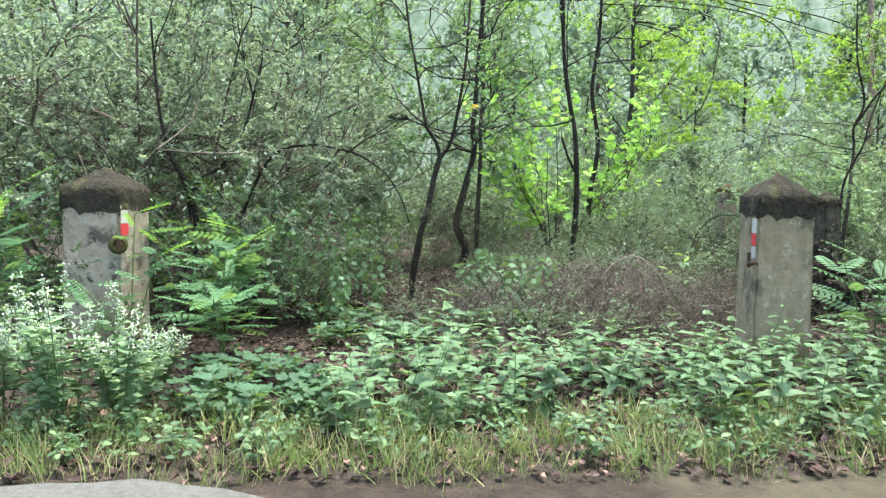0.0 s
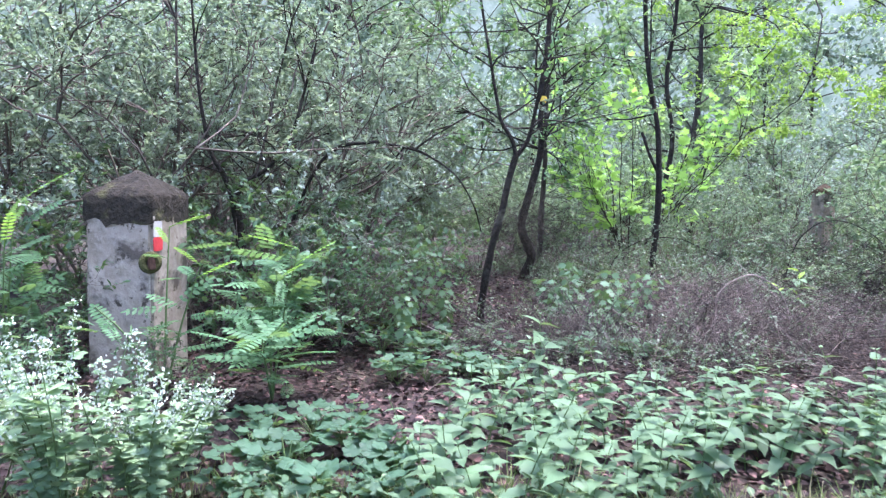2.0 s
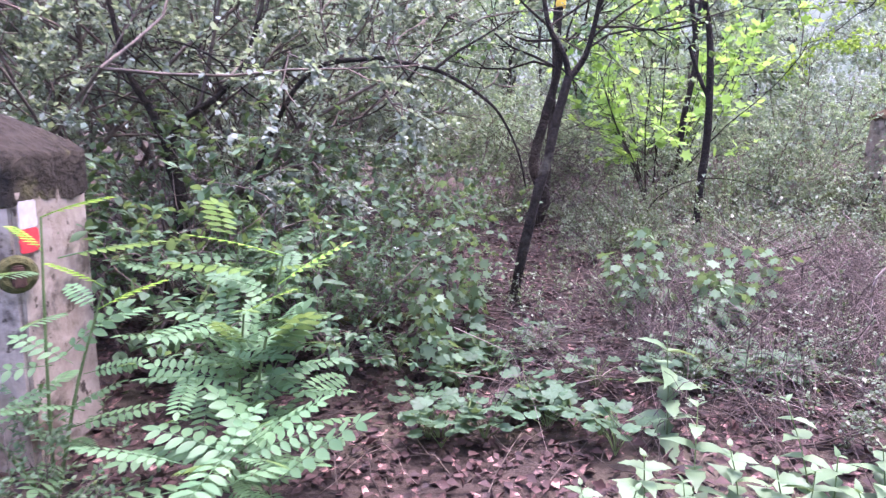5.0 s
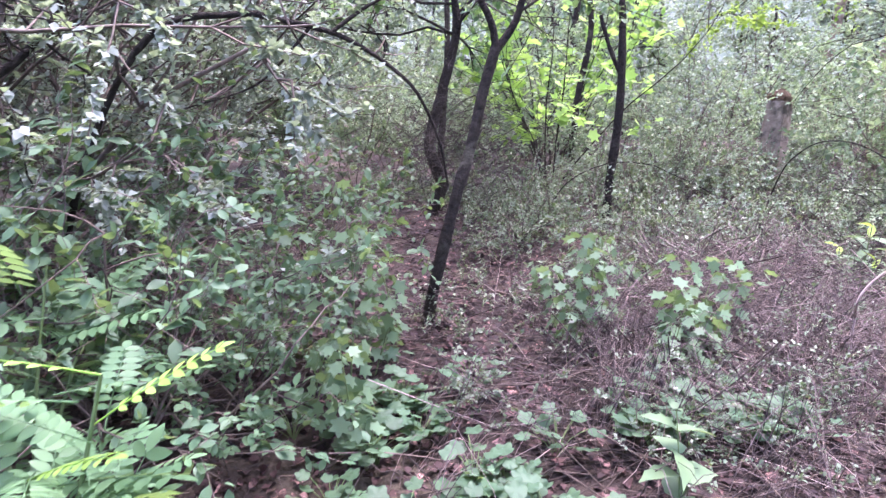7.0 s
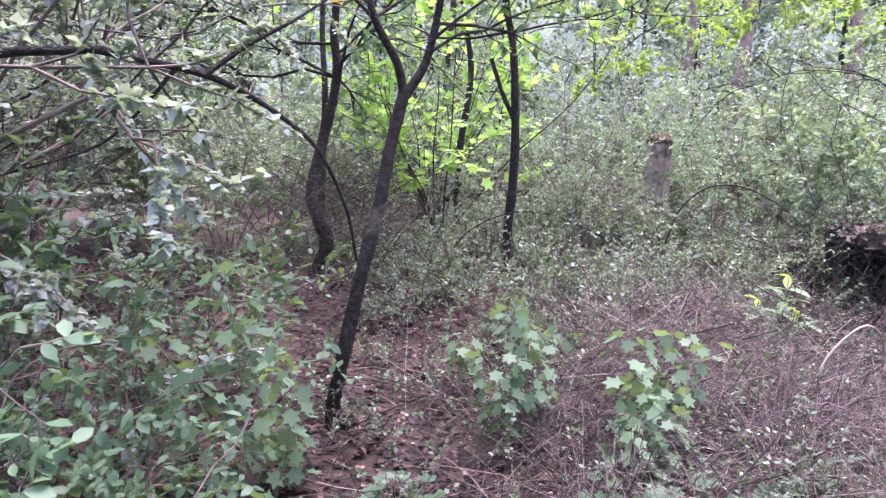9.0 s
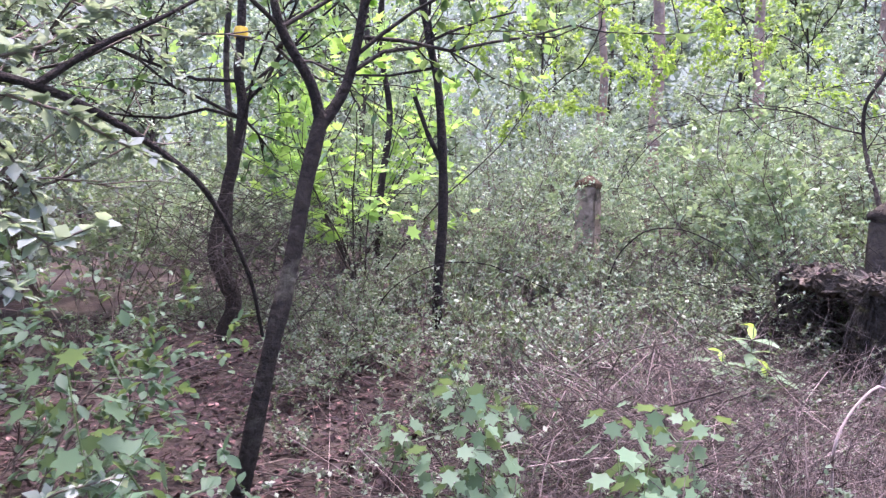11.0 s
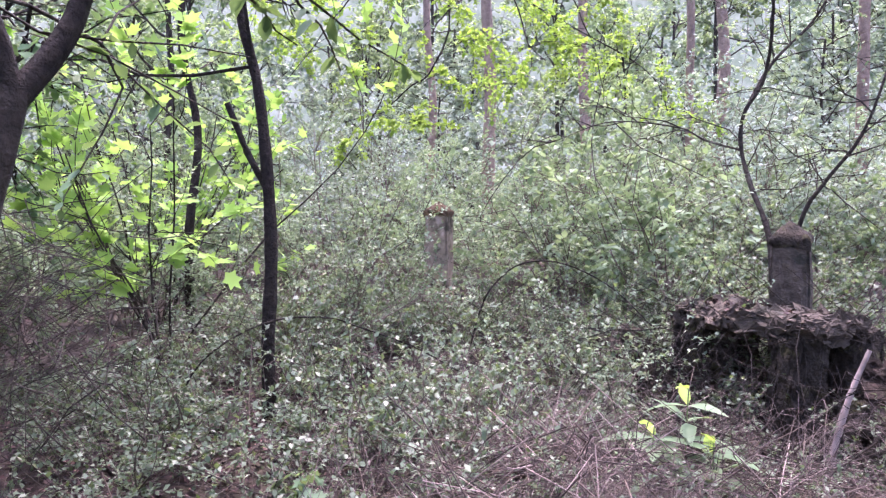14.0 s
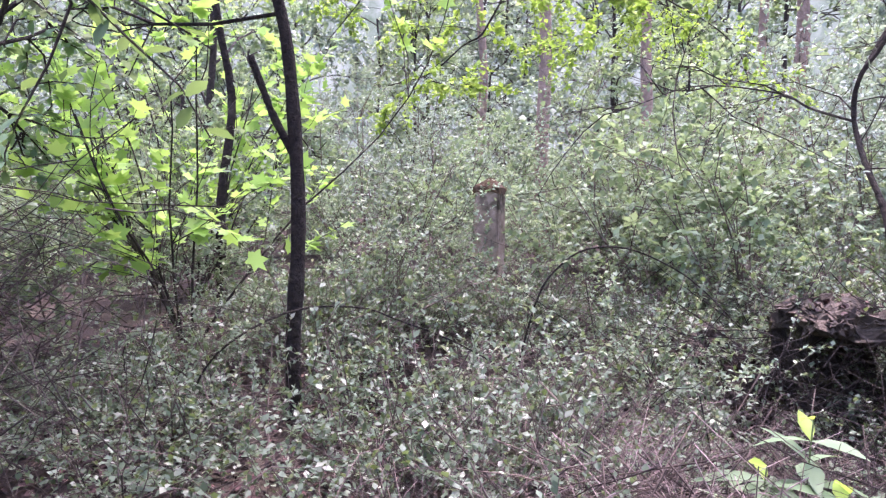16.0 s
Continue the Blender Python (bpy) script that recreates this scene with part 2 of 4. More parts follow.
def lobed(lobes, depth=0.45, wide=1.0, seed_turn=0.0):
    """A palmate leaf: a fan from the stalk's end to a lobed rim."""
    n = lobes * 2 + 1
    v = [(0.0, 0.0, 0.0), (0.38, 0.0, -0.03)]
    for i in range(n):
        a = (i / (n - 1) - 0.5) * 2 * 2.35
        r = (0.62 - 0.12 * abs(a) / 2.35) if i % 2 else (0.62 - 0.12 * abs(a) / 2.35) * (1 - depth)
        v.append((0.38 + r * math.cos(a), wide * r * math.sin(a), -0.10 * r * r + 0.04 * (i % 2)))
    f = [(1, 2 + i, 3 + i, 3 + i) for i in range(n - 1)]
    return np.array(v), np.array([(a, b, c) for a, b, c, _ in f] + [(0, 2, 1), (0, 1, n + 1)])


OVAL4 = blade([0.15, 0.95, 1.0, 0.1], 0.2, 0.12, 0.27)
FAR_LEAF = (np.array([(0, 0, 0), (0.5, 0.33, 0.07), (1, 0, -0.06), (0.5, -0.33, 0.07)], float), np.array([(0, 1, 2, 3)]))
NETTLE = blade([0.35, 1.0, 0.86, 0.92, 0.6, 0.62, 0.25, 0.0], 0.28, 0.3, 0.30)
LEAFLET = blade([0.1, 0.85, 1.0, 0.75, 0.1], 0.15, 0.1, 0.25)
SLIM = blade([0.05, 0.8, 1.0, 0.6, 0.0], 0.25, 0.25, 0.17)
MAPLE = lobed(5, 0.42)
DEAD = (np.array([(0, 0, 0), (0.45, 0.36, 0.22), (1, 0.02, 0.04), (0.55, -0.33, 0.18)], float), np.array([(0, 2, 1), (0, 3, 2)]))


def leaves(p, d, up, size, shape):
    """Many leaves at once: places, directions, faces' ups and sizes."""
    v, f = shape
    d = unit(d)
    s = unit(np.cross(up, d))
    u = np.cross(d, s)
    size = np.broadcast_to(size, (len(p),))[:, None, None]
    vs = p[:, None] + size * (v[None, :, 0:1] * d[:, None] + v[None, :, 1:2] * s[:, None] + v[None, :, 2:3] * u[:, None])
    fs = f[None] + (np.arange(len(p)) * len(v))[:, None, None]
    return vs.reshape(-1, 3), fs.reshape(-1, f.shape[1])


def rand_dir(rng, n, flat=1.0):
    v = rng.normal(size=(n, 3))
    v[:, 2] *= flat
    return unit(v)


def grown(rng, start, way, length, radius, spec, level=0, out=None):
    """A branching stem: a list, level by level, of (points, radii). spec: rows of (points, wobble, rise, children, share, spread)."""
    out = out if out is not None else [[] for _ in spec]
    n, wobble, rise, kids, share, spread = spec[level]
    pts, d = [np.array(start, float)], unit(np.array(way, float))
    for _ in range(n - 1):
        d = unit(d + rng.normal(size=3) * wobble + np.array([0, 0, rise]))
        pts.append(pts[-1] + d * length / (n - 1))
    pts = np.array(pts)
    out[level].append((pts, np.linspace(radius, radius * 0.45, n)))
    if level + 1 < len(spec):
        for _ in range(kids):
            k = rng.integers(max(1, n // 3), n)
            ahead = unit(pts[k] - pts[k - 1])
            side = unit(ahead + spread * rand_dir(rng, 1)[0])
            grown(rng, pts[k], side, length * share * rng.uniform(0.6, 1.2), radius * 0.5, spec, level + 1, out)
    return out


def twig_leaves(rng, lines, per, size, shape, spread=0.9, along=0.25, up_bias=0.8):
    """Leaves set along twigs, pointing outwards, faces mostly up."""
    ps, ds = [], []
    for pts, _ in lines:
        u = rng.uniform(along, 1, per) * (len(pts) - 1)
        i = np.minimum(u.astype(int), len(pts) - 2)
        f = (u - i)[:, None]
        ps.append(pts[i] * (1 - f) + pts[i + 1] * f)
        ds.append(unit(pts[i + 1] - pts[i]))
    p, d = np.concatenate(ps), np.concatenate(ds)
    n = len(p)
    d = unit(d * 0.6 + rand_dir(rng, n, 0.6) * spread)
    up = unit(rand_dir(rng, n) * (1.2 - up_bias) + np.array([0, 0, up_bias]))
    return leaves(p, d, up, size * rng.uniform(0.6, 1.25, n), shape)


def mound(x, y):
    """The height of the ground, which rises a little behind the gate."""
    h = 0.32 * np.exp(-(((x - 4.2) / 2.6) ** 2 + ((y - 7.0) / 2.6) ** 2))
    h = h + 0.05 * np.sin(x * 1.7 + 0.4) * np.sin(y * 1.3 + 1.0) * np.clip((y + 3.0) / 1.5, 0, 1) * np.exp(-(x * x + y * y) / 900)
    h = h + 0.5 * np.exp(-(((x - 6.1) / 1.2) ** 2 + ((y - 2.3) / 1.6) ** 2))
    return h - 0.02


# ---- ground and road ----
def ground():
    near = np.arange(-9, 14.01, 0.14)
    far = np.array([15, 17, 20, 25, 32, 45, 70, 120, 250, 600, 1500, 3500.0])
    gx = np.concatenate([-far[::-1] + 5, near, far])
    gy = gx
    X, Y = np.meshgrid(gx, gy, indexing="ij")
    rng = np.random.default_rng(3)
    soft = rng.normal(size=X.shape) * 0.012 * (Y > -2.9) * (np.abs(X) < 14)
    Z = mound(X, Y) + soft
    Z = np.where(Y < -3.0, Z * np.clip((Y + 3.7) / 0.7, 0, 1) - 0.03 * np.clip((-3.0 - Y) / 0.5, 0, 1), Z)
    n, k = X.shape
    idx = np.arange(n * k).reshape(n, k)
    f = np.stack([idx[:-1, :-1], idx[1:, :-1], idx[1:, 1:], idx[:-1, 1:]], -1).reshape(-1, 4)
    ob = new("ground", np_mesh("ground", np.c_[X.ravel(), Y.ravel(), Z.ravel()], f, M_soil, True))
    tagged(ob, "brown forest soil with twigs and rotting leaves", "ground", kind="structure")


def road():
    rng = np.random.default_rng(4)
    xs = np.linspace(-60, 60, 601)
    edge = -3.12 - 0.16 * (xs + 1.8) * np.exp(-(xs / 8) ** 2) + 0.05 * np.sin(xs * 3.1) + 0.03 * rng.normal(size=xs.size)
    rows = [np.c_[xs, edge, 0 * xs - 0.034], np.c_[xs, edge - 0.06, 0 * xs + 0.012]]
    rows += [np.c_[xs, 0 * xs + y, 0 * xs + z] for y, z in ((-4.6, 0.03), (-6.6, 0.045), (-8.6, 0.012), (-8.7, -0.034))]
    v = np.concatenate(rows)
    n = len(xs)
    f = [(r * n + i, (r + 1) * n + i, (r + 1) * n + i + 1, r * n + i + 1) for r in range(len(rows) - 1) for i in range(n - 1)]
    tagged(new("road", np_mesh("road", v, f, M_road, True)), "pale worn road with a crumbling edge", "road", kind="structure")


ground()
road()


# ---- gate pillars, posts and slab ----
def boxy(bm, sx, sy, z0, z1, rng, cuts=5, rough=0.006, top=1.0, bevel=0.02):
    """An upright block with bevelled, slightly uneven sides."""
    geom = bmesh.ops.create_cube(bm, size=1.0)["verts"]
    for v in geom:
        s = top if v.co.z > 0 else 1.0
        v.co = Vector((v.co.x * sx * s, v.co.y * sy * s, z0 + (v.co.z + 0.5) * (z1 - z0)))
    bmesh.ops.bevel(bm, geom=[e for e in bm.edges], offset=bevel, segments=2, affect="EDGES")
    bmesh.ops.subdivide_edges(bm, edges=bm.edges[:], cuts=cuts, use_grid_fill=True)
    for v in bm.verts:
        v.co += Vector(rng.normal(size=3)) * rough * 0.4 + noise.noise_vector(v.co * 7) * rough


def roof_cap(bm, s, z0, band, rise, rng):
    """A slab with a low pyramid on it, its edges rounded by moss."""
    n = 12
    grid = {}
    for i in range(n + 1):
        for j in range(n + 1):
            u, w = i / n * 2 - 1, j / n * 2 - 1
            edge = max(abs(u), abs(w))
            z = z0 + band + rise * (1 - edge) ** 0.85
            p = Vector((u * s, w * s, z))
            p.z += 0.014 * noise.noise(p * 9) + 0.008 * noise.noise(p * 30)
            grid[i, j] = bm.verts.new(p)
    for i in range(n):
        for j in range(n):
            bm.faces.new((grid[i, j], grid[i + 1, j], grid[i + 1, j + 1], grid[i, j + 1]))
    ring = [grid[i, 0] for i in range(n)] + [grid[n, j] for j in range(n)] + [grid[n - i, n] for i in range(n)] + [grid[0, n - j] for j in range(n)]
    last = ring
    for k in range(1, 4):
        low = []
        for v in ring:
            p = Vector((v.co.x, v.co.y, z0 + band * (1 - k / 3)))
            low.append(bm.verts.new(p + noise.noise_vector(p * 11) * 0.010 + Vector((0, 0, 0.06 * noise.noise(p * 13) * (k == 3)))))
        for a in range(len(ring)):
            b = (a + 1) % len(ring)
            bm.faces.new((last[a], low[a], low[b], last[b]))
        last = low
    for f in bm.faces:
        f.smooth = True


def patch(bm, w, h, rng, lift=0.003, ragged=0.012):
    """A brushed patch of paint with an uneven outline."""
    rim = []
    for i in range(28):
        a = i / 28 * 2 * math.pi
        q = max(abs(math.cos(a)), abs(math.sin(a)))
        rim.append((w / 2 * math.cos(a) / q + rng.normal() * ragged * w, h / 2 * math.sin(a) / q + rng.normal() * ragged * h))
    top = [bm.verts.new((x, -lift, z)) for x, z in rim]
    low = [bm.verts.new((x, lift, z)) for x, z in rim]
    bm.faces.new(top)
    for i in range(28):
        bm.faces.new((top[i], low[i], low[(i + 1) % 28], top[(i + 1) % 28]))


def ring_mesh(bm, big, small, seg=20, side=8):
    rows = []
    for i in range(seg):
        a = i / seg * 2 * math.pi
        c = Vector((math.cos(a), 0, math.sin(a)))
        rows.append([bm.verts.new(c * (big + small * math.cos(b)) + Vector((0, small * math.sin(b), 0)))
                     for b in (k / side * 2 * math.pi for k in range(side))])
    for i in range(seg):
        for k in range(side):
            bm.faces.new((rows[i][k], rows[(i + 1) % seg][k], rows[(i + 1) % seg][(k + 1) % side], rows[i][(k + 1) % side]))


def gate_pillar(m, side, mat, label, cap_label):
    """A square concrete gate pillar; its inner side carries a trail mark and iron fittings."""
    rng = np.random.default_rng(10 + side)
    g = thing("gate_pillar", m, label, "gate pillar", "gate pillars")
    bm = bmesh.new()
    boxy(bm, 0.50, 0.50, -0.12, 1.20, rng, 6)
    part("body", bm_mesh("pillar_body", bm, mat), g)
    bm = bmesh.new()
    roof_cap(bm, 0.256, 1.125 if side > 0 else 1.16, 0.195 if side > 0 else 0.16, 0.185, rng)
    part("cap", bm_mesh("pillar_cap", bm, M_cap), g, cap_label)
    x = 0.253 * side
    turn = pose(x, 0, 0, 0, 0, 90 * side)

    def stuck(name, w, h, y, z, mat2, lab):
        b = bmesh.new()
        patch(b, w, h, rng)
        mark = part(name, bm_mesh(name, b, mat2), g, lab, pose(x, y, z, 0, 0, 90 * side))
        return mark
    yy = -0.175
    stuck("white_trail_mark", 0.11, 0.11, yy, 1.09, M_white, "faded white painted trail mark")
    stuck("red_trail_mark", 0.115, 0.095, yy, 0.985, M_red, "bright red painted trail mark")
    if side < 0:
        stuck("white_trail_mark", 0.10, 0.09, yy, 0.885, M_white, "faded white painted trail mark")
    b = bmesh.new()
    if side > 0:
        ring_mesh(b, 0.052, 0.026)
        part("mossy_ring", bm_mesh("mossy_ring", b, M_moss), g, "round iron fitting overgrown with moss", pose(0.235, -0.245, 0.86, 0, 0, 40))
        b = bmesh.new()
        boxy(b, 0.05, 0.05, -0.05, 0.04, rng, 1, 0.002, 1, 0.008)
        part("iron_hinge_stub", bm_mesh("iron_hinge_stub", b, M_iron), g, "rusty iron stub in the concrete", pose(0.245, -0.25, 0.86, 0, 0, 40))
    else:
        ring_mesh(b, 0.045, 0.012)
        part("iron_hinge_loop", bm_mesh("iron_hinge_loop", b, M_iron), g, "rusty iron hinge loop", pose(-0.262, -0.20, 0.80, 80, 0, 0))
        b = bmesh.new()
        boxy(b, 0.03, 0.03, -0.06, 0.06, rng, 1, 0.002, 1, 0.006)
        part("iron_hinge_pin", bm_mesh("iron_hinge_pin", b, M_iron), g, "rusty upright hinge pin", pose(-0.30, -0.20, 0.83))
    return g


gate_pillar(pose(-2.97, 0.0, 0, 0, 0, -8), 1, M_conc, "weathered light grey concrete gate pillar, stained, among bushes", "black mossy pyramid cap")
gate_pillar(pose(2.47, -0.82, 0, 0, 0, -8) @ Matrix.Diagonal((0.84, 0.84, 1, 1)), -1, M_conc2, "brownish grey concrete gate pillar standing behind nettles", "dark moss-covered pyramid cap")


def fence_post(m, tall, wide, label, mat, capmat):
    rng = np.random.default_rng(int(tall * 100))
    g = thing("stone_post", m, label, "stone post", "old stone posts")
    bm = bmesh.new()
    boxy(bm, wide, wide, -0.15, tall - 0.16, rng, 4, 0.012, 0.94)
    part("shaft", bm_mesh("post_shaft", bm, mat), g)
    bm = bmesh.new()
    roof_cap(bm, wide * 0.5, tall - 0.17, 0.06, 0.11, rng)
    part("cap", bm_mesh("post_cap", bm, capmat), g, "rust-brown mossy cap")


fence_post(pose(5.38, 6.30, 0.15, 0, 2, 25), 1.49, 0.285, "old brown stone post with a mossy top in the undergrowth", M_stone, M_rust_moss)
fence_post(pose(4.84, 2.30, 0.0, 0, -2, 12), 1.43, 0.26, "dark weathered stone post above a sunken slab", M_darkstone, M_cap)


def rough_stone(rng, sx, sy, sz):
    """One broken block with worn corners."""
    bm = bmesh.new()
    boxy(bm, sx, sy, -sz / 2, sz / 2, rng, 2, 0.03, rng.uniform(0.75, 0.95), 0.02)
    return bm


def slab():
    rng = np.random.default_rng(21)
    g = thing("stone_slab", pose(4.36, 2.28, 0, 0, 0, 67), "broken mossy stone slab on dark supports, open beneath", "stone slab")
    for x, y, sx, sy, tilt in ((-0.20, 0.0, 0.58, 0.52, 2), (0.34, 0.03, 0.50, 0.48, -4)):
        bm = bmesh.new()
        boxy(bm, sx, sy, -0.06, 0.05, rng, 7, 0.06, 0.9, 0.03)
        part("slab_piece", bm_mesh("slab_piece", bm, M_darkstone), g, "cracked piece of the slab", pose(x, y, 0.80, tilt, tilt * 0.8, tilt))
    for x, w, y in ((-0.36, 0.20, 0.16), (0.50, 0.30, 0.10), (-0.40, 0.22, -0.25), (0.52, 0.26, -0.22)):
        bm = bmesh.new()
        boxy(bm, w, 0.24, -0.15, 0.75, rng, 6, 0.045)
        part("support", bm_mesh("slab_support", bm, M_cap), g, "", pose(x, y, 0, 0, 0, rng.uniform(-12, 12)))
    n = 120
    q = np.c_[rng.uniform(-0.45, 0.55, n), rng.uniform(-0.2, 0.24, n), rng.uniform(0.845, 0.87, n)]
    v, f = leaves(q, rand_dir(rng, n, 0.2), unit(rng.normal(size=(n, 3)) * 0.3 + np.array([0, 0, 1])), rng.uniform(0.03, 0.07, n), DEAD)
    tagged(part("needle_litter", np_mesh("needle_litter", v, f, M_litter), g, "reddish brown dead leaves"), kind="stuff")


def rubble_heap(x, y, long, deep, tall, turn, count, seed, label):
    """Fallen dark blocks heaped along the broken base."""
    rng = np.random.default_rng(seed)
    g = thing("rubble_heap", pose(x, y, 0, 0, 0, turn), label, "rubble", "rubble heaps")
    for _ in range(count):
        u, w = rng.uniform(-1, 1), rng.uniform(-1, 1)
        room = tall * max(0.12, (1 - 0.55 * u * u) * (1 - 0.7 * w * w))
        z = rng.uniform(-0.02, 1) * room
        part("stone", bm_mesh("stone", rough_stone(rng, *rng.uniform(0.12, 0.32, 3)), (M_darkstone, M_cap, M_cap)[rng.integers(3)]), g, "",
             pose(u * long / 2, w * deep / 2, max(0.02, z - 0.06), *(rng.normal(size=3) * (12, 12, 60))))
    bm = bmesh.new()
    boxy(bm, long * 0.9, deep * 0.7, -0.15, tall * 0.7, rng, 7, 0.08, 0.7, 0.08)
    part("core", bm_mesh("heap_core", bm, M_soil), g, "dark earth between the stones")


slab()
rubble_heap(4.55, 3.25, 1.25, 0.6, 0.66, 72, 46, 22, "heap of dark broken stones beside the slab, overgrown")
rubble_heap(4.28, 1.42, 0.95, 0.65, 0.82, 60, 40, 23, "dark mossy rubble heap with dead leaves and twigs")


# ---- trees ----
def bare_tube(name, ctrl, r0, r1, n, sides, mat, parent, label="", bumps=0.0, seed=1):
    rng = np.random.default_rng(seed)
    line = smooth_line(ctrl, n)
    rad = np.linspace(r0, r1, n) * (1 + bumps * rng.normal(size=n))
    v, f = tubes([(line, rad)], sides)
    return part(name, np_mesh(name, v, f, mat, True), parent, label), line


def crown(rng, parent, lines, spec, length, radius, leafmat, size, per, shape, barkmat, limb_from=0.5, limbs=10, spread=1.0, lift=0.1):
    """Limbs grown off the upper stretch of given stems, and their leaves."""
    out = [[] for _ in spec]
    for line in lines:
        n = len(line)
        for _ in range(limbs):
            k = rng.integers(int(n * limb_from), n)
            ahead = unit(line[min(k + 1, n - 1)] - line[k - 1])
            side = unit(ahead * 0.5 + spread * rand_dir(rng, 1, 0.5)[0] + np.array([0, 0, lift]))
            grown(rng, line[k], side, length * rng.uniform(0.6, 1.2), radius, spec, 0, out)
    if len(out) < 3:
        for l in out[0]:
            v, f = tubes([l], 5)
            part("limb", np_mesh("limb", v, f, barkmat, True), parent)
        fine = out[1:]
    else:
        fine = out[:2]
    v, f = tubes([l for lev in fine for l in lev], 3)
    tagged(part("twig_growth", np_mesh("twig_growth", v, f, barkmat, True), parent), kind="stuff")
    v, f = twig_leaves(rng, out[-1], per, size, shape)
    tagged(part("crown", np_mesh("crown", v, f, leafmat), parent), kind="stuff")


def s_tree():
    g = thing("bent_tree", pose(0.52, 5.92, 0), "slender dark tree with an S-bent trunk in dead leaves", "tree")
    c = [(0, 0, -0.08), (0.02, 0.0, 0.08), (0.09, 0.0, 0.25), (0.14, 0.0, 0.44), (0.04, 0.0, 0.66), (-0.03, 0.0, 0.86), (0.0, 0.0, 1.08), (0.06, 0.0, 1.3), (0.13, 0.02, 1.57), (0.22, 0.03, 1.9), (0.26, 0.03, 2.2), (0.23, 0.05, 2.5), (0.27, 0.08, 2.9), (0.32, 0.15, 3.6), (0.4, 0.25, 4.8), (0.6, 0.3, 7.5)]
    _, line = bare_tube("trunk", c, 0.085, 0.03, 40, 8, M_bark, g, "", 0.06, 3)
    k = int(np.argmin(np.abs(line[:, 2] - 2.92)))
    band = line[k] + (line[k + 1] - line[k - 1]) * np.linspace(-0.12, 0.12, 4)[:, None]
    v, f = tubes([(band, [0.058, 0.062, 0.062, 0.058])], 10)
    part("yellow_band", np_mesh("yellow_band", v, f, M_yellow, True), g, "yellow painted band on the bark")
    crown(np.random.default_rng(31), g, [line], [(6, 0.2, 0.0, 8, 0.5, 0.9), (5, 0.25, 0.0, 0, 0, 0)], 2.2, 0.018, M_robinia, 0.10, 20, FAR_LEAF, M_bark, 0.55, 12)


def y_tree():
    g = thing("forked_tree", pose(-0.38, 2.22, 0), "thin forked young tree with lichened bark", "tree")
    c = [(0.05, 0.12, -0.08), (0.05, 0.10, 0.1), (0.07, 0.02, 0.36), (0.15, -0.07, 0.86), (0.24, -0.07, 1.2), (0.30, -0.07, 1.51), (0.37, -0.07, 1.78)]
    _, t0 = bare_tube("trunk", c, 0.043, 0.033, 24, 8, M_bark2, g, "", 0.06, 5)
    _, a = bare_tube("limb", [(0.37, -0.07, 1.76), (0.33, -0.07, 1.92), (0.22, -0.07, 2.10), (0.18, -0.06, 2.25), (0.08, -0.03, 2.8), (-0.05, 0, 3.6), (-0.15, 0.1, 5.0)], 0.025, 0.010, 20, 7, M_bark, g)
    _, b = bare_tube("limb", [(0.37, -0.07, 1.76), (0.46, -0.06, 1.88), (0.51, -0.06, 2.0), (0.57, -0.07, 2.30), (0.66, -0.05, 2.9), (0.72, 0.1, 3.7), (0.86, 0.2, 5.2)], 0.027, 0.010, 20, 7, M_bark, g)
    crown(np.random.default_rng(32), g, [a, b], [(6, 0.2, 0.0, 5, 0.5, 0.9), (5, 0.25, -0.02, 0, 0, 0)], 1.2, 0.01, M_robinia, 0.06, 14, OVAL4, M_bark2, 0.30, 13)


def thin_tree():
    g = thing("slim_tree", pose(2.30, 5.0, 0.1), "slim dark tree with a dead side branch", "tree")
    c = [(0, 0, -0.1), (0.0, 0, 0.48), (0.03, -0.02, 1.02), (0.03, -0.02, 1.55), (-0.01, 0.01, 2.28), (-0.1, 0.06, 2.79), (-0.2, 0.1, 3.6), (-0.25, 0.1, 5.2), (-0.3, 0.0, 7.5)]
    _, line = bare_tube("trunk", c, 0.054, 0.028, 36, 8, M_bark, g, "", 0.07, 7)
    bare_tube("dead_branch", [(0.03, 0.0, 1.60), (-0.09, 0.05, 1.86), (-0.13, 0.07, 1.98), (-0.2, 0.11, 2.2)], 0.03, 0.018, 10, 6, M_bark, g, "dead stub of a branch", 0.12, 8)
    crown(np.random.default_rng(33), g, [line], [(6, 0.2, 0.0, 6, 0.5, 0.9), (5, 0.25, 0.0, 0, 0, 0)], 2.1, 0.014, M_far, 0.09, 18, FAR_LEAF, M_bark, 0.55, 12)


s_tree()
y_tree()
thin_tree()


def tall_tree(name, at, tall, r0, lean, barkmat, leafmat, seed, label, leaf=0.09, per=14, limbs=12, low=0.5, shape=FAR_LEAF, long=2.0):
    rng = np.random.default_rng(seed)
    g = thing(name, pose(*at), label, "tree")
    c = [(0, 0, -0.15)]
    for k in range(1, 7):
        z = tall * k / 6
        c.append((lean * z + rng.normal() * 0.06, rng.normal() * 0.06, z))
    _, line = bare_tube("trunk", c, r0, r0 * 0.4, 30, 8, barkmat, g, "", 0.04, seed)
    crown(rng, g, [line], [(6, 0.18, 0.0, 6, 0.5, 0.9), (5, 0.25, -0.03, 5, 0.5, 0.9), (4, 0.25, -0.03, 0, 0, 0)], long, r0 * 0.35, leafmat, leaf, per, shape, barkmat, low, limbs)
    return g


